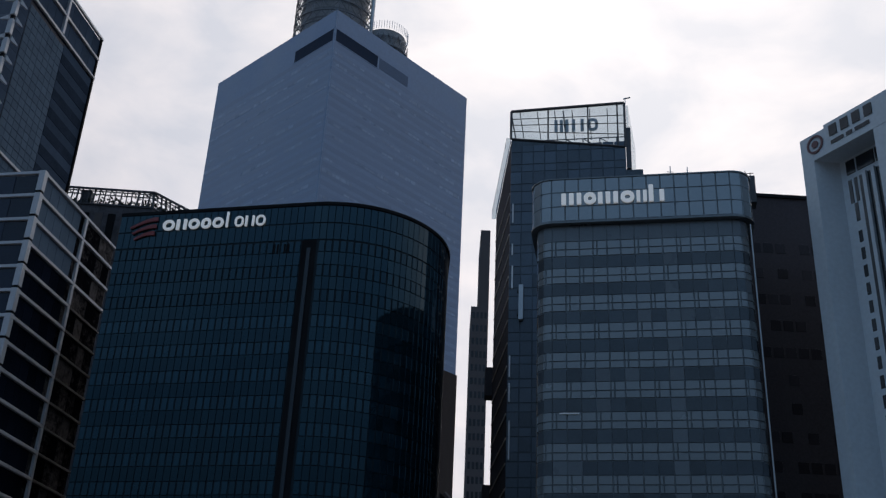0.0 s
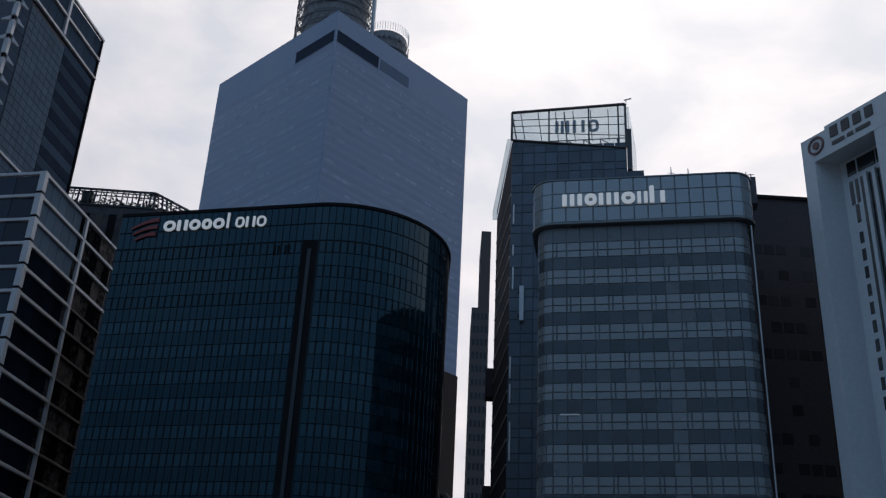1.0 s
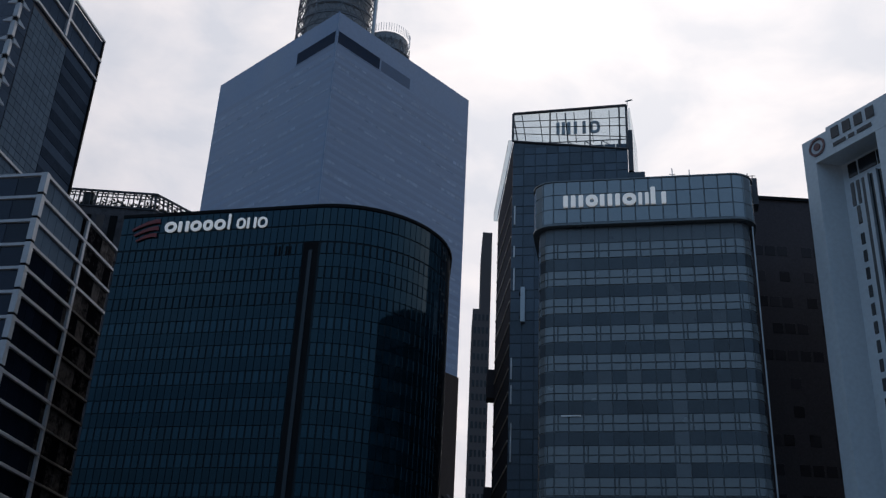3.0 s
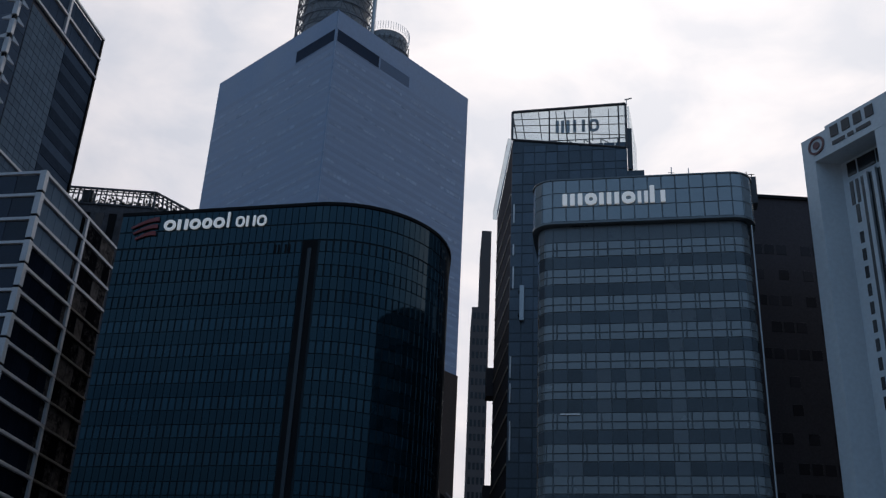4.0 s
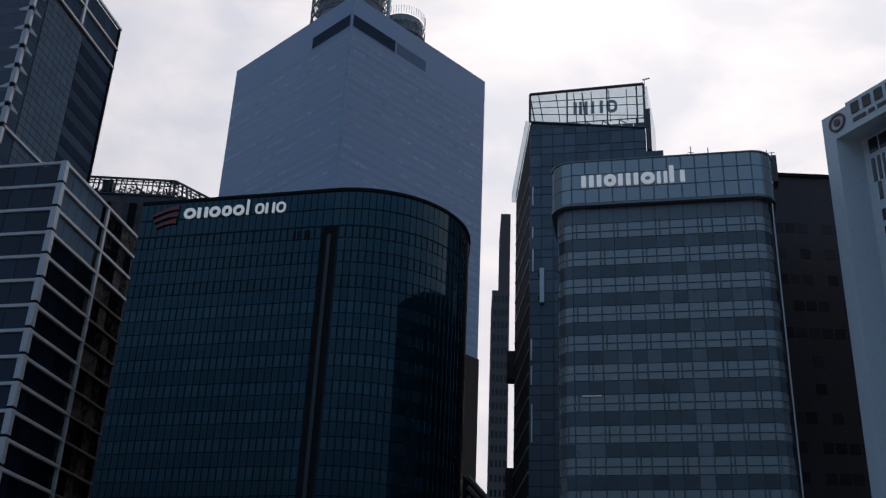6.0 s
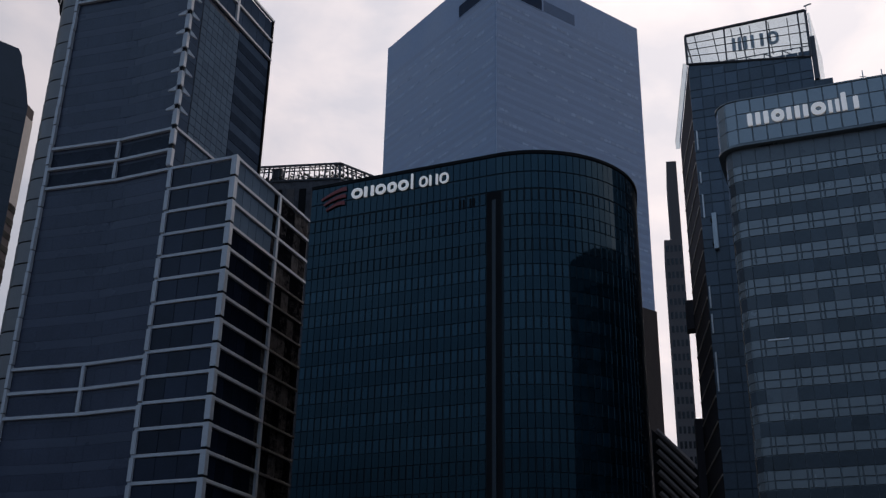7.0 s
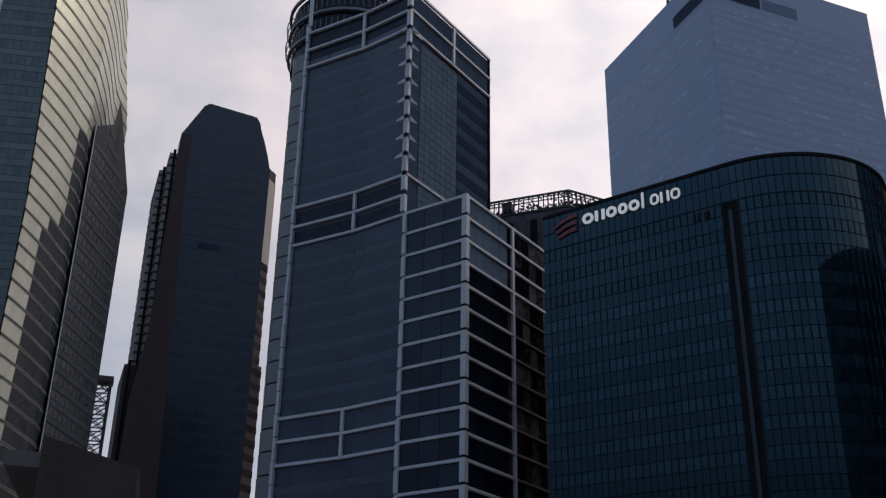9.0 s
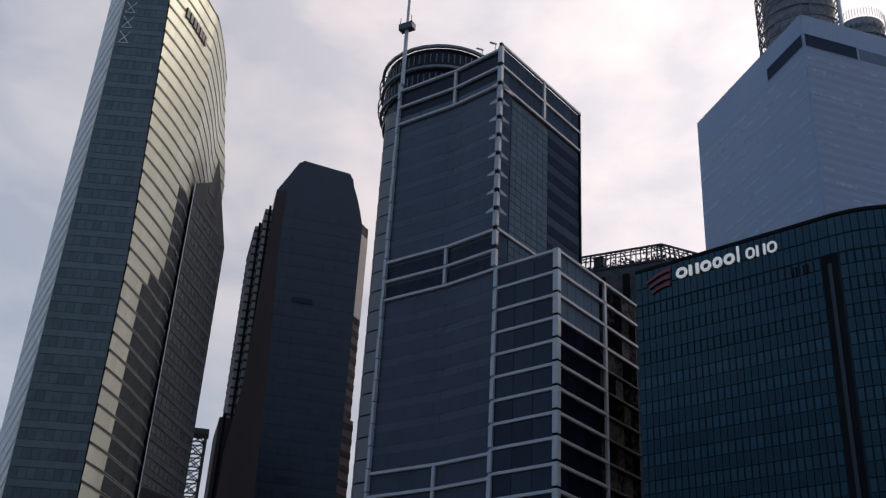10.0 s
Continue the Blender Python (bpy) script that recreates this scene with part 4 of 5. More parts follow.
    for i in range(10):
        z = 117.6 - 3.9 * i
        dark_rows.append((C - side_n * 0.3, e, side_n, 16.5, 27.6, z, z + 2.0, 0.1))
        rows.append((C - side_n * 0.3, e, side_n, 16.5, 27.6, z + 2.0, z + 3.9, 0.06))
        rows.append((C - side_n * 0.3, e, side_n, 0.8, 3.9, z, z + 3.9, 0.05))
    panes("side_pane", "side_glazing", t, rows, M_side_glass, 0, 130)
    panes("side_spandrel", "side_spandrel_rest", t, dark_rows, material("dark_side_spandrel", (0.033, 0.046, 0.068), 0.4, grain=0.3, spec=0.0), 0, 130)
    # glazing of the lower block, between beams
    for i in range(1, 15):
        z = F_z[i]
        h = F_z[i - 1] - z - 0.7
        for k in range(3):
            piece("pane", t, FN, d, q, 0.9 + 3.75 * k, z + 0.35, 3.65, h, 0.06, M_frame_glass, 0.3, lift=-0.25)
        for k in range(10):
            # side panes coloured by what they reflect: grey on top, navy below, mottled behind
            m = M_brown_reflection if k > 4 else (M_grey_glass if i < 4 else M_low_side)
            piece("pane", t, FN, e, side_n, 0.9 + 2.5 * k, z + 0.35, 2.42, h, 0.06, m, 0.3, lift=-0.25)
    # rounded left edge of pale panels
    z = 124.0
    c0 = FN + d * (s_left + 2.25) + e * 3.4
    k = 6
    bend = [c0 + q * (3.4 * math.cos(math.pi / 2 * i / k)) + d * (3.4 * math.sin(math.pi / 2 * i / k)) for i in range(k + 1)]
    curve = [FN + d * s_left, *bend]
    k = len(curve) - 1
    bm = bmesh.new()
    prism(bm, [FN + d * s_left + e * 12, FN + d * s_left + e * 0.2, *[p + (c0 - p).normalized() * 0.25 for p in bend], c0 + d * 3.1 + e * 8.5], 0, 126)
    part("round_edge_core", bm, M_joint, t)
    for j in range(31):
        z1 = 126 - 4.0 * j
        z0 = z1 - 3.68
        bm = bmesh.new()
        flare = [p + (p - c0).normalized() * 0.06 for p in curve]
        lo = [bm.verts.new((*p, z0)) for p in curve]
        hi = [bm.verts.new((*p, z1)) for p in flare]
        bk = [bm.verts.new((*(p + (c0 - p).normalized() * 0.3), zz)) for zz in (z0, z1) for p in curve]
        for i in range(k):
            bm.faces.new((lo[i], lo[i + 1], hi[i + 1], hi[i]))
            bm.faces.new((bk[i], lo[i], lo[i + 1], bk[i + 1]))
            bm.faces.new((hi[i], bk[k + 1 + i], bk[k + 2 + i], hi[i + 1]))
        part("edge_panel", bm, M_edge, t)
    for j in range(33):
        bm = bmesh.new()
        box(bm, FN, d, q, s_left - 0.15, s_left + 0.45, 132.4 - 4.0 * (j + 1), 132.2 - 4.0 * j, -0.3, 0.42 - 0.1 * (j % 2))
        part("edge_post", bm, M_frame, t)
    # roof drum
    k = 32
    drum = thing("roof_drum", -98, 166, "round glazed roof drum with ring beams", "roof drum", z=130.6)
    cx, cy, r = -98.0, 166.0, 12.5
    cc = lambda a, rr: (cx + rr * math.cos(a), cy + rr * math.sin(a))
    bm = bmesh.new()
    prism(bm, [cc(2 * math.pi * i / k, r) for i in range(k)], 129, 142.6)
    part("wall", bm, M_frame_body, drum)
    for z, rr in ((142.7, r + 0.7), (137.6, r + 0.55), (132.4, r + 0.55)):
        bm = bmesh.new()
        sect = [[bm.verts.new((*cc(2 * math.pi * i / k, rr + y), z + h)) for y, h in ((-0.3, -0.3), (0.3, -0.3), (0.3, 0.3), (-0.3, 0.3))] for i in range(k)]
        for i in range(k):
            for g in range(4):
                bm.faces.new((sect[i][g], sect[(i + 1) % k][g], sect[(i + 1) % k][(g + 1) % 4], sect[i][(g + 1) % 4]))
        part("ring_beam", bm, M_drum_steel, drum)
    bm = bmesh.new()
    for i in range(k * 2):
        a = math.pi * i / k
        for z in (135.0, 140.0):
            tube(bm, (*cc(a, r + 0.15), z - 1), (*cc(a, r + 0.15), z + 1.2), 0.12, 4)
    part("mullion_ring", bm, M_edge, drum, kind="stuff")
    for zc in (135.2, 140.0):
        for j in range(3):
            bm = bmesh.new()
            ce = Vector((*cc(radians(196 + 10 * j), r + 0.15), zc))
            rad = Vector((math.cos(radians(196)), math.sin(radians(196)), 0))
            for i in range(12):
                a0, a1 = math.pi * 2 * i / 12, math.pi * 2 * (i + 1) / 12
                tube(bm, ce + rad * 1.2 * math.cos(a0) + Vector((0, 0, 2.7 * math.sin(a0))), ce + rad * 1.2 * math.cos(a1) + Vector((0, 0, 2.7 * math.sin(a1))), 0.13, 4)
            part("hoop", bm, M_steel, drum, "dark curved steel hoop")
    mast = thing("roof_mast", *(FN + d * s_left), "grey steel mast with a box of aerials", "mast", z=132.5)
    p = FN + d * (s_left - 0.1)
    bm = bmesh.new()
    tube(bm, (*p, 132.15), (*p, 147), 0.42, 8)
    tube(bm, (*p, 147), (*p, 175), 0.3, 8)
    part("pole", bm, M_frame, mast)
    bm = bmesh.new()
    box(bm, p, Vector((1, 0)), Vector((0, -1)), -1.6, 1.6, 146.2, 147.7, -0.8, 0.8)
    for s in (-1.2, 1.4):
        tube(bm, (p.x + s, p.y - 0.8, 147.5), (p.x + s, p.y - 0.8, 149.2), 0.08, 4)
    part("aerial_box", bm, M_steel, mast)
    for s in (14.6, 17.8):
        pp = FN + d * s + e * 0.5
        cm = thing("roof_camera", *pp, "small white camera on a roof arm", "camera", "roof cameras", z=131)
        bm = bmesh.new()
        tube(bm, (*pp, 131), (pp.x + 0.2, pp.y, 132.6), 0.08, 5)
        tube(bm, (pp.x + 0.3, pp.y, 132.5), (pp.x - 1.0, pp.y - 0.2, 133.2), 0.2, 6)
        part("arm", bm, M_flute, cm)


frame_tower()


# ---- trellis roof behind ----
def trellis_block():
    t = thing("trellis_roof_block", -68, 215, "dark block with a pale steel trellis on its roof", "building")
    a, b, c = V2(-84.0, 204.2), V2(-62.85, 205.1), V2(-54.0, 216.3)
    bm = bmesh.new()
    prism(bm, [a, b, c, (-54, 235), (-84, 235)], 0, 110.8)
    part("wall", bm, material("weathered_grey_wall", (0.10, 0.10, 0.112), 0.8, grain=0.55, size=1.6, bump=0.2, spec=0.1), t)
    for i in range(6):
        o, d, n, ln = wall(a, b)
        bm = bmesh.new()
        box(bm, o, d, n, 2.8 * i + 1, 2.8 * i + 2.6, 90 + 2 * (i % 3), 108.8, 0, 0.25)
        part("panel", bm, M_taupe if i % 2 else M_joint, t)
    for i in range(9):
        o, d, n, ln = wall(a, b)
        s0, z0 = rng.uniform(0.5, 19), rng.uniform(97, 107)
        bm = bmesh.new()
        box(bm, o, d, n, s0, s0 + rng.uniform(0.8, 2.2), z0, z0 + rng.uniform(1.0, 2.6), 0, 0.5)
        part("plant_box", bm, M_taupe if i % 3 else M_steel, t)
    for p, q in ((a, b), (b, c)):
        o, d, n, ln = wall(p, q)
        bm = bmesh.new()
        box(bm, o, d, n, 0, ln, 114.6, 115, -0.2, 0.2)
        box(bm, o, d, n, 0, ln, 110.8, 111.2, -0.2, 0.2)
        k = int(ln / 1.15)
        for i in range(k + 1):
            s = ln * i / k
            lean = rng.uniform(-0.25, 0.25)
            tube(bm, (*(o + d * s), 110.8), (*(o + d * (s + lean) - n * 0.3), 114.8), rng.uniform(0.12, 0.26), 4)
            if i % 2 == 0:
                tube(bm, (*(o + d * s), 114.8), (*(o + d * s - n * 3), 115.2), 0.12, 4)
        for y in (1.5, 3):
            box(bm, o, d, n, 0, ln, 114.9, 115.1, -y - 0.1, -y + 0.1)
        part("trellis", bm, M_steel, t, "dark steel roof trellis", kind="stuff")
        bm = bmesh.new()
        for i in range(int(ln * 34)):
            s = rng.uniform(0, ln)
            high = 1.2 + 3.2 * abs(noise.noise((s * 0.33, p.x, 2.0))) + (1.6 if rng.random() < 0.12 else 0.0)
            c = Vector((*(o + d * s - n * rng.uniform(0.1, 1.6)), 110.9 + high * rng.random() ** 0.7))
            g = rng.uniform(0.12, 0.42)
            u, w = Vector((rng.uniform(-1, 1), rng.uniform(-1, 1), rng.uniform(-1, 1))).normalized(), Vector((rng.uniform(-1, 1), rng.uniform(-1, 1), rng.uniform(-1, 1))).normalized()
            bm.faces.new([bm.verts.new(c + u * g * a + w * g * b) for a, b in ((-1, -0.4), (0, -1), (1, 0.3), (0.1, 1))])
        part("roof_planting", bm, M_leaf, t, "dark climbing plants on the trellis", kind="stuff")
    o, d, n, ln = wall(a, b)
    bm = bmesh.new()
    box(bm, o, d, n, 5.4, 7.6, 110.8, 114.5, -3.0, -0.4)
    part("plant_room", bm, M_steel, t)
    sign = thing("wall_sign", -68, 204.5, "pale worn sign strokes on the dark wall", "sign", z=98)
    blocks_sign(sign, "letter_shape", M_taupe, o, d, n, 98.6, 1.5, 12.6, (1.0, 1.0, 0.5, 1.0, 0.9), gap=0.3, y0=0.05, depth=0.12, kinds="2o1o2", rim=0.22)


trellis_block()


# ---- dark tower with cut corners ----
def cut_corner_tower():
    t = thing("cut_corner_tower", -180, 240, "dark navy glass and brown stone tower with a cut top", "tower")
    b, c = V2(-179.89, 221.12), V2(-168.51, 232.18)
    o, d, n, ln = wall(b, c)
    s0, s1 = -5.6, ln + 5.4
    # front slab with the cut top corners
    outline = [(s0, 0), (s1, 0), (s1, 157), (ln + 4.4, 161.5), (ln + 3.0, 166.5), (ln + 1.7, 170), (ln + 1.2, 172.5), (ln, 174.4), (1.6, 176), (0, 174.8), (-3.6, 167.8), (s0, 164)]
    bm = bmesh.new()
    v = [[bm.verts.new((*(o + d * s - n * y), z)) for s, z in outline] for y in (0, 20)]
    bm.faces.new(v[0])
    bm.faces.new(v[1][::-1])
    k = len(outline)
    for i in range(k):
        bm.faces.new((v[0][i], v[1][i], v[1][(i + 1) % k], v[0][(i + 1) % k]))
    part("front_slab", bm, M_oct_blue, t)
    bm = bmesh.new()
    edge = [(-12.0, 0), (1.2, 0), (-0.2, 72), (-1.2, 110), (-2.8, 146), (-2.4, 164.5), (-5.6, 163.5), (-6.3, 140), (-7.2, 102), (-9.6, 84)]
    v = [[bm.verts.new((*(o + d * s + n * y), z)) for s, z in edge] for y in (0.25, -4.0)]
    bm.faces.new(v[0])
    bm.faces.new(v[1][::-1])
    for i in range(len(edge)):
        j = (i + 1) % len(edge)
        bm.faces.new((v[0][i], v[1][i], v[1][j], v[0][j]))
    part("stone_pier", bm, M_oct_brown, t, "brown stone corner pier")
    rows = []
    z = 20.0
    while z < 160:
        for i in range(7):
            w = (s1 + 2.5) / 7
            rows.append((o, d, n, -2.7 + w * i + 0.1, -2.7 + w * (i + 1) - 0.1, z, z + 2.2, 0.06))
        z += 4.0
    panes("band_pane", "band_glazing", t, rows, material("navy_pane", (0.021, 0.028, 0.043), 0.16, grain=0.4, size=9, vary=0.25, spec=0.36), 60, 165)
    bm = bmesh.new()
    box(bm, o, d, n, 3, 9, 128.6, 130.2, 0, 0.3)
    part("plant_louvre", bm, M_notch, t)
    # left set-backs
    for s, z, y0, y1, m in ((-8.0, 158, -14, -1.6, M_oct_grey), (-10.1, 153.5, -26, -5, M_oct_grey), (-12.0, 93, -24, -3, M_oct_brown)):
        bm = bmesh.new()
        box(bm, o, d, n, s, s0 + 0.5, 0, z, y0, y1)
        part("setback_wall", bm, m, t)
        zz = z - 2
        while zz > 60 and m is M_oct_grey:
            bm = bmesh.new()
            box(bm, o, d, n, s - 0.12, s0 - 0.2, zz, zz + 0.7, y0 - 0.05, y1 + 0.1)
            part("setback_ledge", bm, M_oct_brown, t)
            zz -= 2.6
        bm = bmesh.new()
        box(bm, o, d, n, s + 1.0, s + 1.7, 0, z + 1.2, y1 - 0.5, y1 + 0.25)
        part("setback_groove", bm, M_joint, t)
    # right flank of brown and tan stone
    flank = lambda g: [o + d * (s1 - 0.2) + n * (g - 1), o + d * (s1 + 2.7 + g) + n * (g - 4.5), o + d * (s1 + 2.7 + g) - n * 18, o + d * (s1 - 0.2) - n * 18]
    bm = bmesh.new()
    prism(bm, flank(0), 0, 158.5)
    part("right_flank", bm, M_oct_brown, t)
    bm = bmesh.new()
    prism(bm, flank(0.75), 0, 97)
    part("flank_base", bm, M_oct_brown, t)
    # the sunlit strip of the flank, painted in a paler tan
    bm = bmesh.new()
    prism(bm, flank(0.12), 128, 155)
    part("sunlit_facing", bm, M_oct_lit, t, "tan stone facing near the top, sunlight in its colour")
    zz = 30
    while zz < 128:
        bm = bmesh.new()
        prism(bm, flank(0.1 if zz > 96 else 0.85), zz, zz + 1.7)
        part("flank_window", bm, M_joint, t)
        zz += 4
    # the whole tower stands a fifth farther off and is a fifth larger
    t.scale = (1.2, 1.2, 1.2)
    t.location = (t.location.x * 1.2, t.location.y * 1.2, -0.34)


cut_corner_tower()


# ---- sail-shaped glass tower ----
SE, SL = V2(-186.1, 167.7), V2(-201.9, 157.5)
SAIL = [SE, V2(-188.0, 173.1), V2(-190.0, 178.4), V2(-192.3, 183.7), V2(-194.5, 188.3), V2(-196.0, 192.2), V2(-199.2, 197.4), V2(-202.6, 202.7), V2(-206.5, 208.5), V2(-211.0, 214.5), V2(-215.6, 221.0), V2(-218.8, 227.2), V2(-221.8, 234.4)]
FRONT = (SE - SL).normalized()


def sail_point(u, z=0.0):
    """The point u (0 to 1) along the sail's plan at a height; its leading edge leans back."""
    end = 1 - 0.17 * (max(z - 183, 0) / 28.5) ** 1.3
    if u > 0.3:
        u = 0.3 + (u - 0.3) * (end - 0.3) / 0.7
    x = u * (len(SAIL) - 1)
    i = min(int(x), len(SAIL) - 2)
    lean = 0.041 * max(z - 118, 0)
    return SAIL[i].lerp(SAIL[i + 1], x - i) - FRONT * lean * max(0.0, 1 - u * 2.2) ** 1.5


def slate_edge(z):
    """The outer edge of the slate front, leaning in with height."""
    return SL + FRONT * (2.75 + 0.006 * max(z - 75, 0))


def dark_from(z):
    """Where along the sail the painted dark reflection takes over from the gold panels."""
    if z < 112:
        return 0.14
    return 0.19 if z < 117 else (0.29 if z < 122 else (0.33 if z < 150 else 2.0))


def sail_tower():
    t = thing("sail_glass_tower", -200, 180, "tall curved glass tower with gold coated sail front", "tower")
    k = 24
    storey = 4.5
    zs = [max(storey * i - 1.1, 0) for i in range(49)]
    bm = bmesh.new()
    vv = []
    for z in zs:
        curve = [sail_point(i / k, z) for i in range(k + 1)]
        ring = [slate_edge(z) + Vector((0.1, 0.1)), *curve, curve[-1] + Vector((-7, -2)), slate_edge(z) + Vector((-5.0, 1.0))]
        vv.append([bm.verts.new((p.x, p.y, z)) for p in ring])
    m = len(vv[0])
    for a, b in zip(vv, vv[1:]):
        for i in range(m):
            j = (i + 1) % m
            bm.faces.new((a[i], a[j], b[j], b[i]))
    bm.faces.new(vv[-1])
    bm.faces.new(vv[0][::-1])
    part("wall", bm, M_joint, t)
    # sail panels, storey by storey: gold ones, and low down dark ones painted as the slab's reflection
    cuts = [0.0, 0.035, 0.07, 0.105, 0.14, 0.19, 0.24, 0.29, 0.33] + [0.33 + 0.67 * i / 13 for i in range(1, 14)]
    gold, dark = ([], []), ([], [])
    bx = base_of(t)
    for z0, z1 in zip(zs, zs[1:]):
        for u0, u1 in zip(cuts, cuts[1:]):
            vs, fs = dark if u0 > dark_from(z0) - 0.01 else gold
            pa, pb, pc, pd = sail_point(u0, z0), sail_point(u1, z0), sail_point(u1, z1), sail_point(u0, z1)
            nrm = Vector(((pb - pa).y, -(pb - pa).x)).normalized()
            tip = rng.uniform(-0.02, 0.02)
            k0 = len(vs)
            for p, z, y in ((pa, z0 + 0.75, 0.22), (pb, z0 + 0.75, 0.22 + tip), (pc, z1 - 0.02, 0.40 + tip), (pd, z1 - 0.02, 0.40)):
                pp = p + nrm * y
                vs.append((pp.x - bx.x, pp.y - bx.y, z))
            fs.append((k0, k0 + 1, k0 + 2, k0 + 3))
    for (vs, fs), nm, mt, lb in ((gold, "sail_glazing", M_gold, "gold coated sail glazing"), (dark, "bay_glazing", M_sail_reflection, "sail glazing coloured dark for the slab's reflection")):
        me = bpy.data.meshes.new(nm)
        me.from_pydata(vs, [], fs)
        me.materials.append(mt)
        ob = new(nm, me)
        ob.parent = t
        tagged(ob, lb, kind="stuff")
    # ribs: two thin projecting edges at each storey
    for zi in range(5, len(zs)):
        z = zs[zi]
        bm = bmesh.new()
        ring = []
        for i in range(k + 1):
            p = sail_point(i / k, z)
            g = sail_point(min((i + 0.5) / k, 1.0), z) - sail_point(max((i - 0.5) / k, 0.0), z)
            nrm = Vector((g.y, -g.x)).normalized()
            ring.append([bm.verts.new((*(p + nrm * y), zz)) for y, zz in ((0.0, z - 0.08), (0.5, z - 0.02), (0.5, z + 0.26), (0.08, z + 0.34), (0.08, z + 0.52), (0.42, z + 0.58), (0.42, z + 0.84), (0.0, z + 0.9))])
        for a, b in zip(ring, ring[1:]):
            for j in range(7):
                bm.faces.new((a[j], b[j], b[j + 1], a[j + 1]))
        part("rib", bm, M_rib, t)
    # flat slate front
    o, d, n, ln = wall(SL, SE)
    cols = 8
    rest, cnt = [], 0
    for zi in range(1, len(zs) - 1):
        z = zs[zi]
        edge = slate_edge(z + 2)
        w = (sail_point(0, z + 2) - edge).length / cols
        skip = rng.randrange(0, 5)
        for i in range(cols):
            if 60 < z < 200 and cnt < 280:
                piece("pane", t, edge, d, n, w * i + 0.02, z + 0.1, w - 0.04, 2.6, 0.04, M_sea_glass, 0.3)
                cnt += 1
            else:
                rest.append((edge, d, n, w * i + 0.02, w * (i + 1) - 0.02, z + 0.1, z + 2.7, 0.04))
        joined_panes("spandrel", t, [(edge, d, n, 0.02, w * cols - 0.02, z + 2.75, z + 4.55, 0.07)], M_slate_band, kind="")
    joined_panes("front_glazing", t, rest, material("slate_pane", (0.066, 0.086, 0.091), 0.12, grain=0.5, vary=1.2, island=True))
    # fluted pale edge
    for z in zs[4:-1]:
        p1 = slate_edge(z)
        p0 = slate_edge(z - 8) + Vector((-5.4, -0.4))
        oo, dd, nn, l2 = wall(p0, p1)
        bm = bmesh.new()
        v = [bm.verts.new((*(oo + dd * sx + nn * y), zz)) for sx, y, zz in ((0, -0.05, z - 12), (l2, 0.45, z), (l2, 0.02, z + 4.4), (0, -0.15, z - 7.6), (0, -0.9, z - 12), (l2, -0.3, z), (l2, -0.3, z + 4.4), (0, -0.9, z - 7.6))]
        for f in ((0, 1, 2, 3), (4, 7, 6, 5), (0, 4, 5, 1), (2, 6, 7, 3), (1, 5, 6, 2), (0, 3, 7, 4)):
            bm.faces.new([v[i] for i in f])
        part("flute", bm, M_fluting, t)
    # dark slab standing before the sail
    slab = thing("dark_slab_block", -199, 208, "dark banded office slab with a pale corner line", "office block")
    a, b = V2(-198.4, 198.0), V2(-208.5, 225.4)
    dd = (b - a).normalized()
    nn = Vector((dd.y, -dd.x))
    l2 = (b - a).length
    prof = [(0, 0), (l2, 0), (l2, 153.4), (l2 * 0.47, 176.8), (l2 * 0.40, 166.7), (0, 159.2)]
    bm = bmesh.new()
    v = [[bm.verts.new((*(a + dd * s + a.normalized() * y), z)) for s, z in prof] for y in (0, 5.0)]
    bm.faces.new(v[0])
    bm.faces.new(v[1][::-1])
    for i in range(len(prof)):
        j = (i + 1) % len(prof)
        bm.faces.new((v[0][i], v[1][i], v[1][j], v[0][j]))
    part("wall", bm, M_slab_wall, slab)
    bm = bmesh.new()
    tube(bm, (*(a + nn * 0.1), 0), (*(a + nn * 0.1), 159.5), 0.17, 6)
    part("corner_line", bm, M_flute, slab, "pale corner line")
    rows, wins = [], []
    z = 8.0
    while z < 149:
        rows.append((a, dd, nn, 0.6, l2 - 0.5, z, z + 1.6, 0.1))
        for i in range(9):
            wins.append((a, dd, nn, 0.9 + 3.12 * i, 3.4 + 3.12 * i, z + 1.8, z + 3.9, 0.05))
        bm = bmesh.new()
        box(bm, a, dd, nn, l2 - 3.4, l2 - 0.06, z, z + 1.9, -0.3, 0.06)
        part("balcony", bm, M_slab_band, slab)
        z += 4.4
    for z, reach in ((153.6, 0.78), (158.0, 0.62), (162.4, 0.5)):
        rows.append((a, dd, nn, l2 * (0.02 if z < 157 else 0.34), l2 * reach, z, z + 1.6, 0.1))
    panes("band", "band_cladding", slab, rows, M_slab_band, 0, 150, tilt=0)
    panes("window", "far_window", slab, wins, M_slab_win, 60, 150, tilt=0.3)
    sign = thing("sail_sign", -184.5, 178, "dark sign strokes on the curved gold front", "sign", z=186)
    for i in range(7):
        p, p1 = sail_point(0.12 + 0.031 * i, 201), sail_point(0.12 + 0.031 * i + 0.022, 201)
        o3, d3, n3, l3 = wall(p, p1)
        bm = bmesh.new()
        box(bm, o3, d3, n3, 0, l3, 200.2, 203.4, 0.2, 0.75)
        part("letter_shape", bm, M_sign_dark, sign)
    o = slate_edge(190)
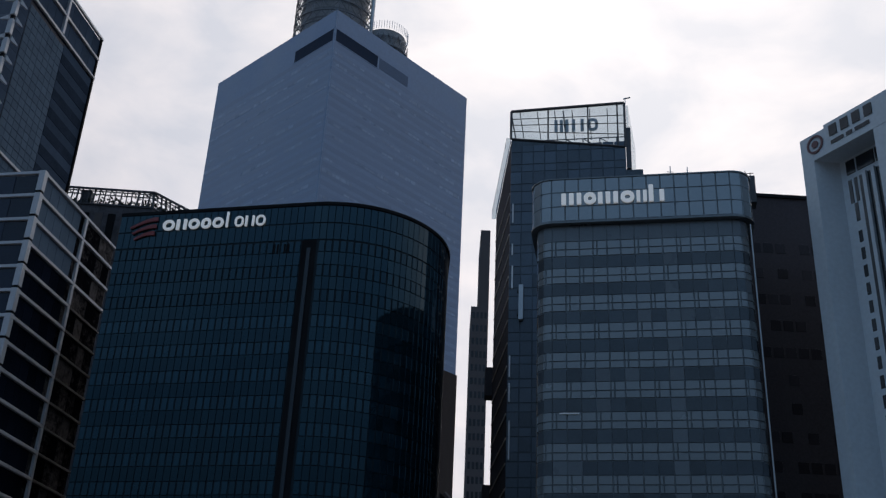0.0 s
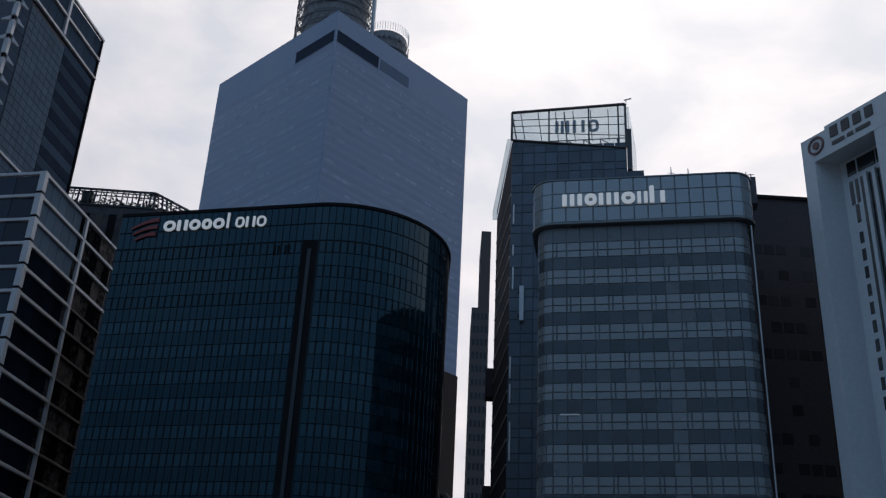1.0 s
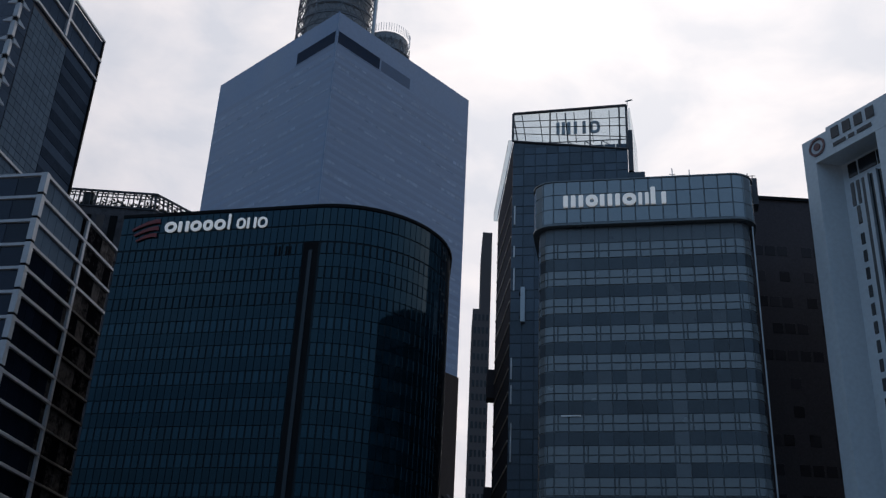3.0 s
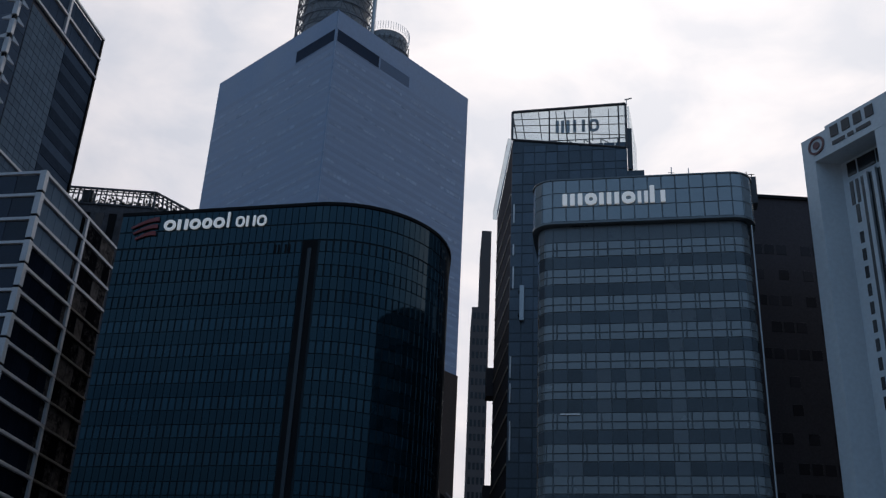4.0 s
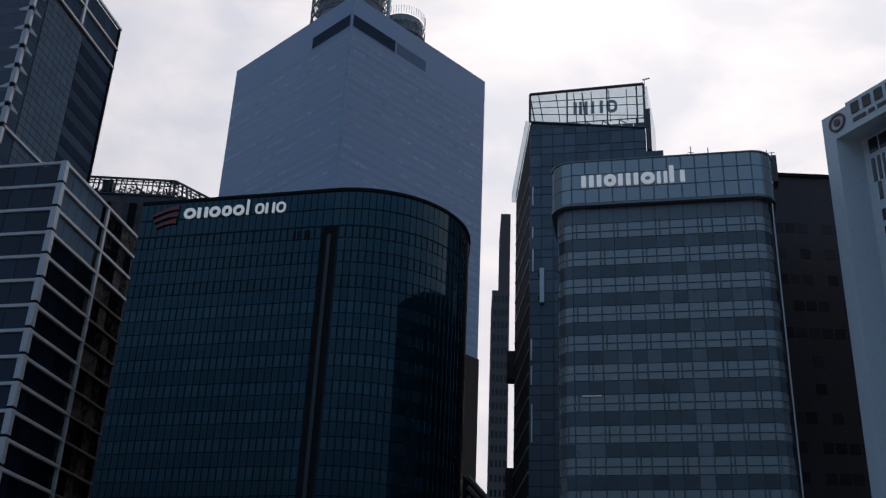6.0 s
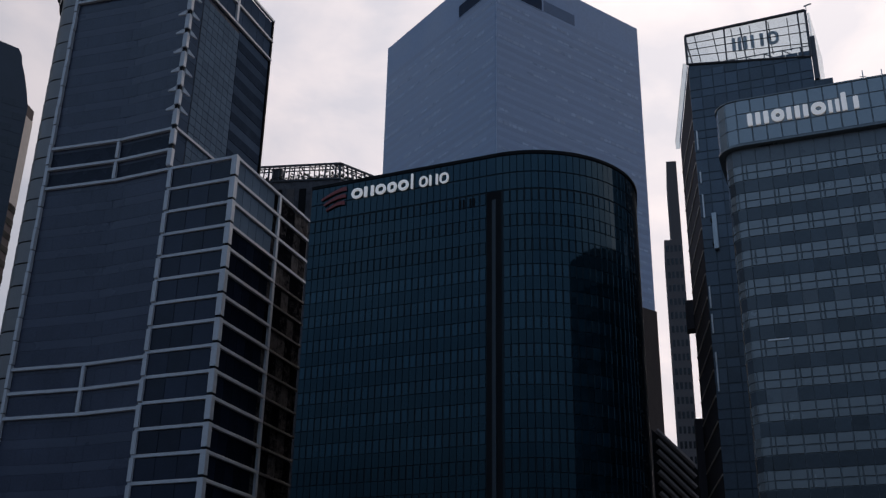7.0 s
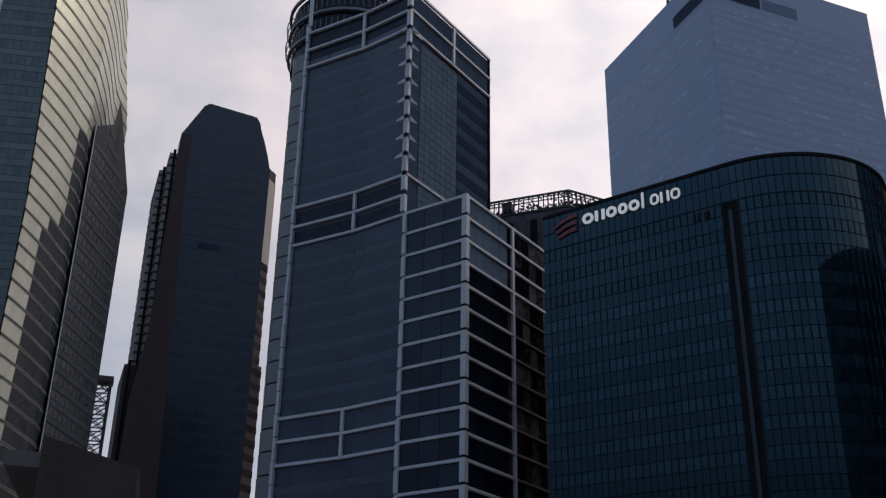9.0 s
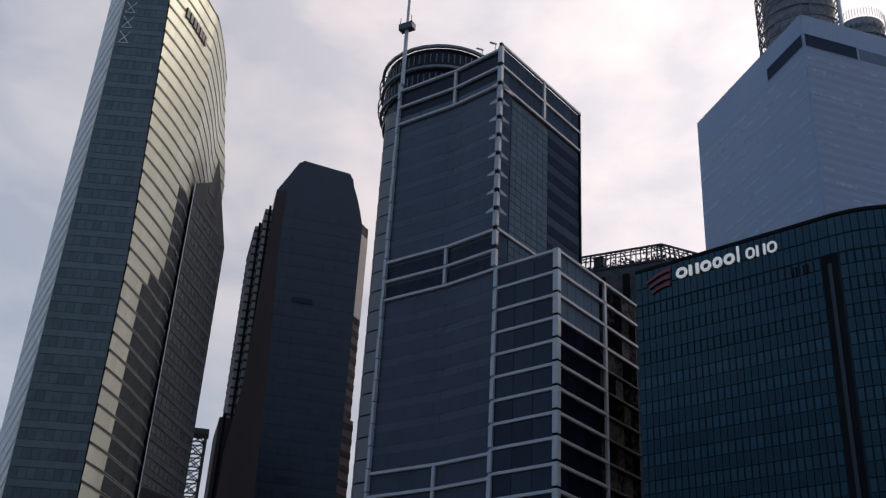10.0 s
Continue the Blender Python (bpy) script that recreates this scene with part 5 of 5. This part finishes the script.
    brace = thing("crown_brace", -196, 161, "pale crossed braces behind the top glass", "brace", z=175)
    for i in range(3):
        z = 183 + 5.2 * i
        bm = bmesh.new()
        p, q2 = o + d * 0.8 + n * 0.12, o + d * 3.6 + n * 0.12
        tube(bm, (*p, z), (*q2, z + 3.8), 0.14, 4)
        tube(bm, (*q2, z), (*p, z + 3.8), 0.14, 4)
        tube(bm, (*p, z), (*q2, z), 0.14, 4)
        part("brace_bar", bm, M_white_fin, brace)


sail_tower()


# ---- small things low between the towers ----
def low_things():
    t = thing("low_brown_building", -80, 95, "low brown building with a flat eave and dark roof", "building")
    bm = bmesh.new()
    prism(bm, [(-84.8, 85.0), (-77.5, 92.0), (-90, 108), (-98, 100)], 0, 31, top=[31, 28.4, 28.4, 31])
    part("wall", bm, M_umber, t)
    bm = bmesh.new()
    prism(bm, [(-87.4, 82.6), (-84.6, 85.4), (-96, 101), (-99, 97)], 27.6, 29.2)
    part("eave", bm, M_taupe, t)
    bm = bmesh.new()
    prism(bm, [(-77.8, 91.8), (-70, 99), (-82, 115), (-90, 108)], 0, 25)
    part("side_wing", bm, M_umber, t)
    tw = thing("lattice_tower", -223, 243, "dark steel lattice tower between the buildings", "lattice tower")
    corners = [(-225.3, 241.2), (-221.5, 244.6), (-224, 248), (-228, 245)]
    bm = bmesh.new()
    for (x, y) in corners:
        tube(bm, (x, y, 0), (x, y, 102), 0.32, 5)
    part("post", bm, M_steel, tw, kind="stuff")
    bm = bmesh.new()
    z = 58.0
    while z < 100:
        for i in range(4):
            a, b = corners[i], corners[(i + 1) % 4]
            tube(bm, (*a, z), (*b, z), 0.22, 4)
            tube(bm, (*a, z), (*b, z + 4), 0.18, 4)
            tube(bm, (*b, z), (*a, z + 4), 0.18, 4)
        z += 4
    part("bracing", bm, M_steel, tw, kind="stuff")
    bm = bmesh.new()
    prism(bm, [(-226, 240.4), (-220.6, 245.0), (-224, 249), (-229, 245)], 100.5, 102.2)
    part("platform", bm, M_taupe, tw)


low_things()
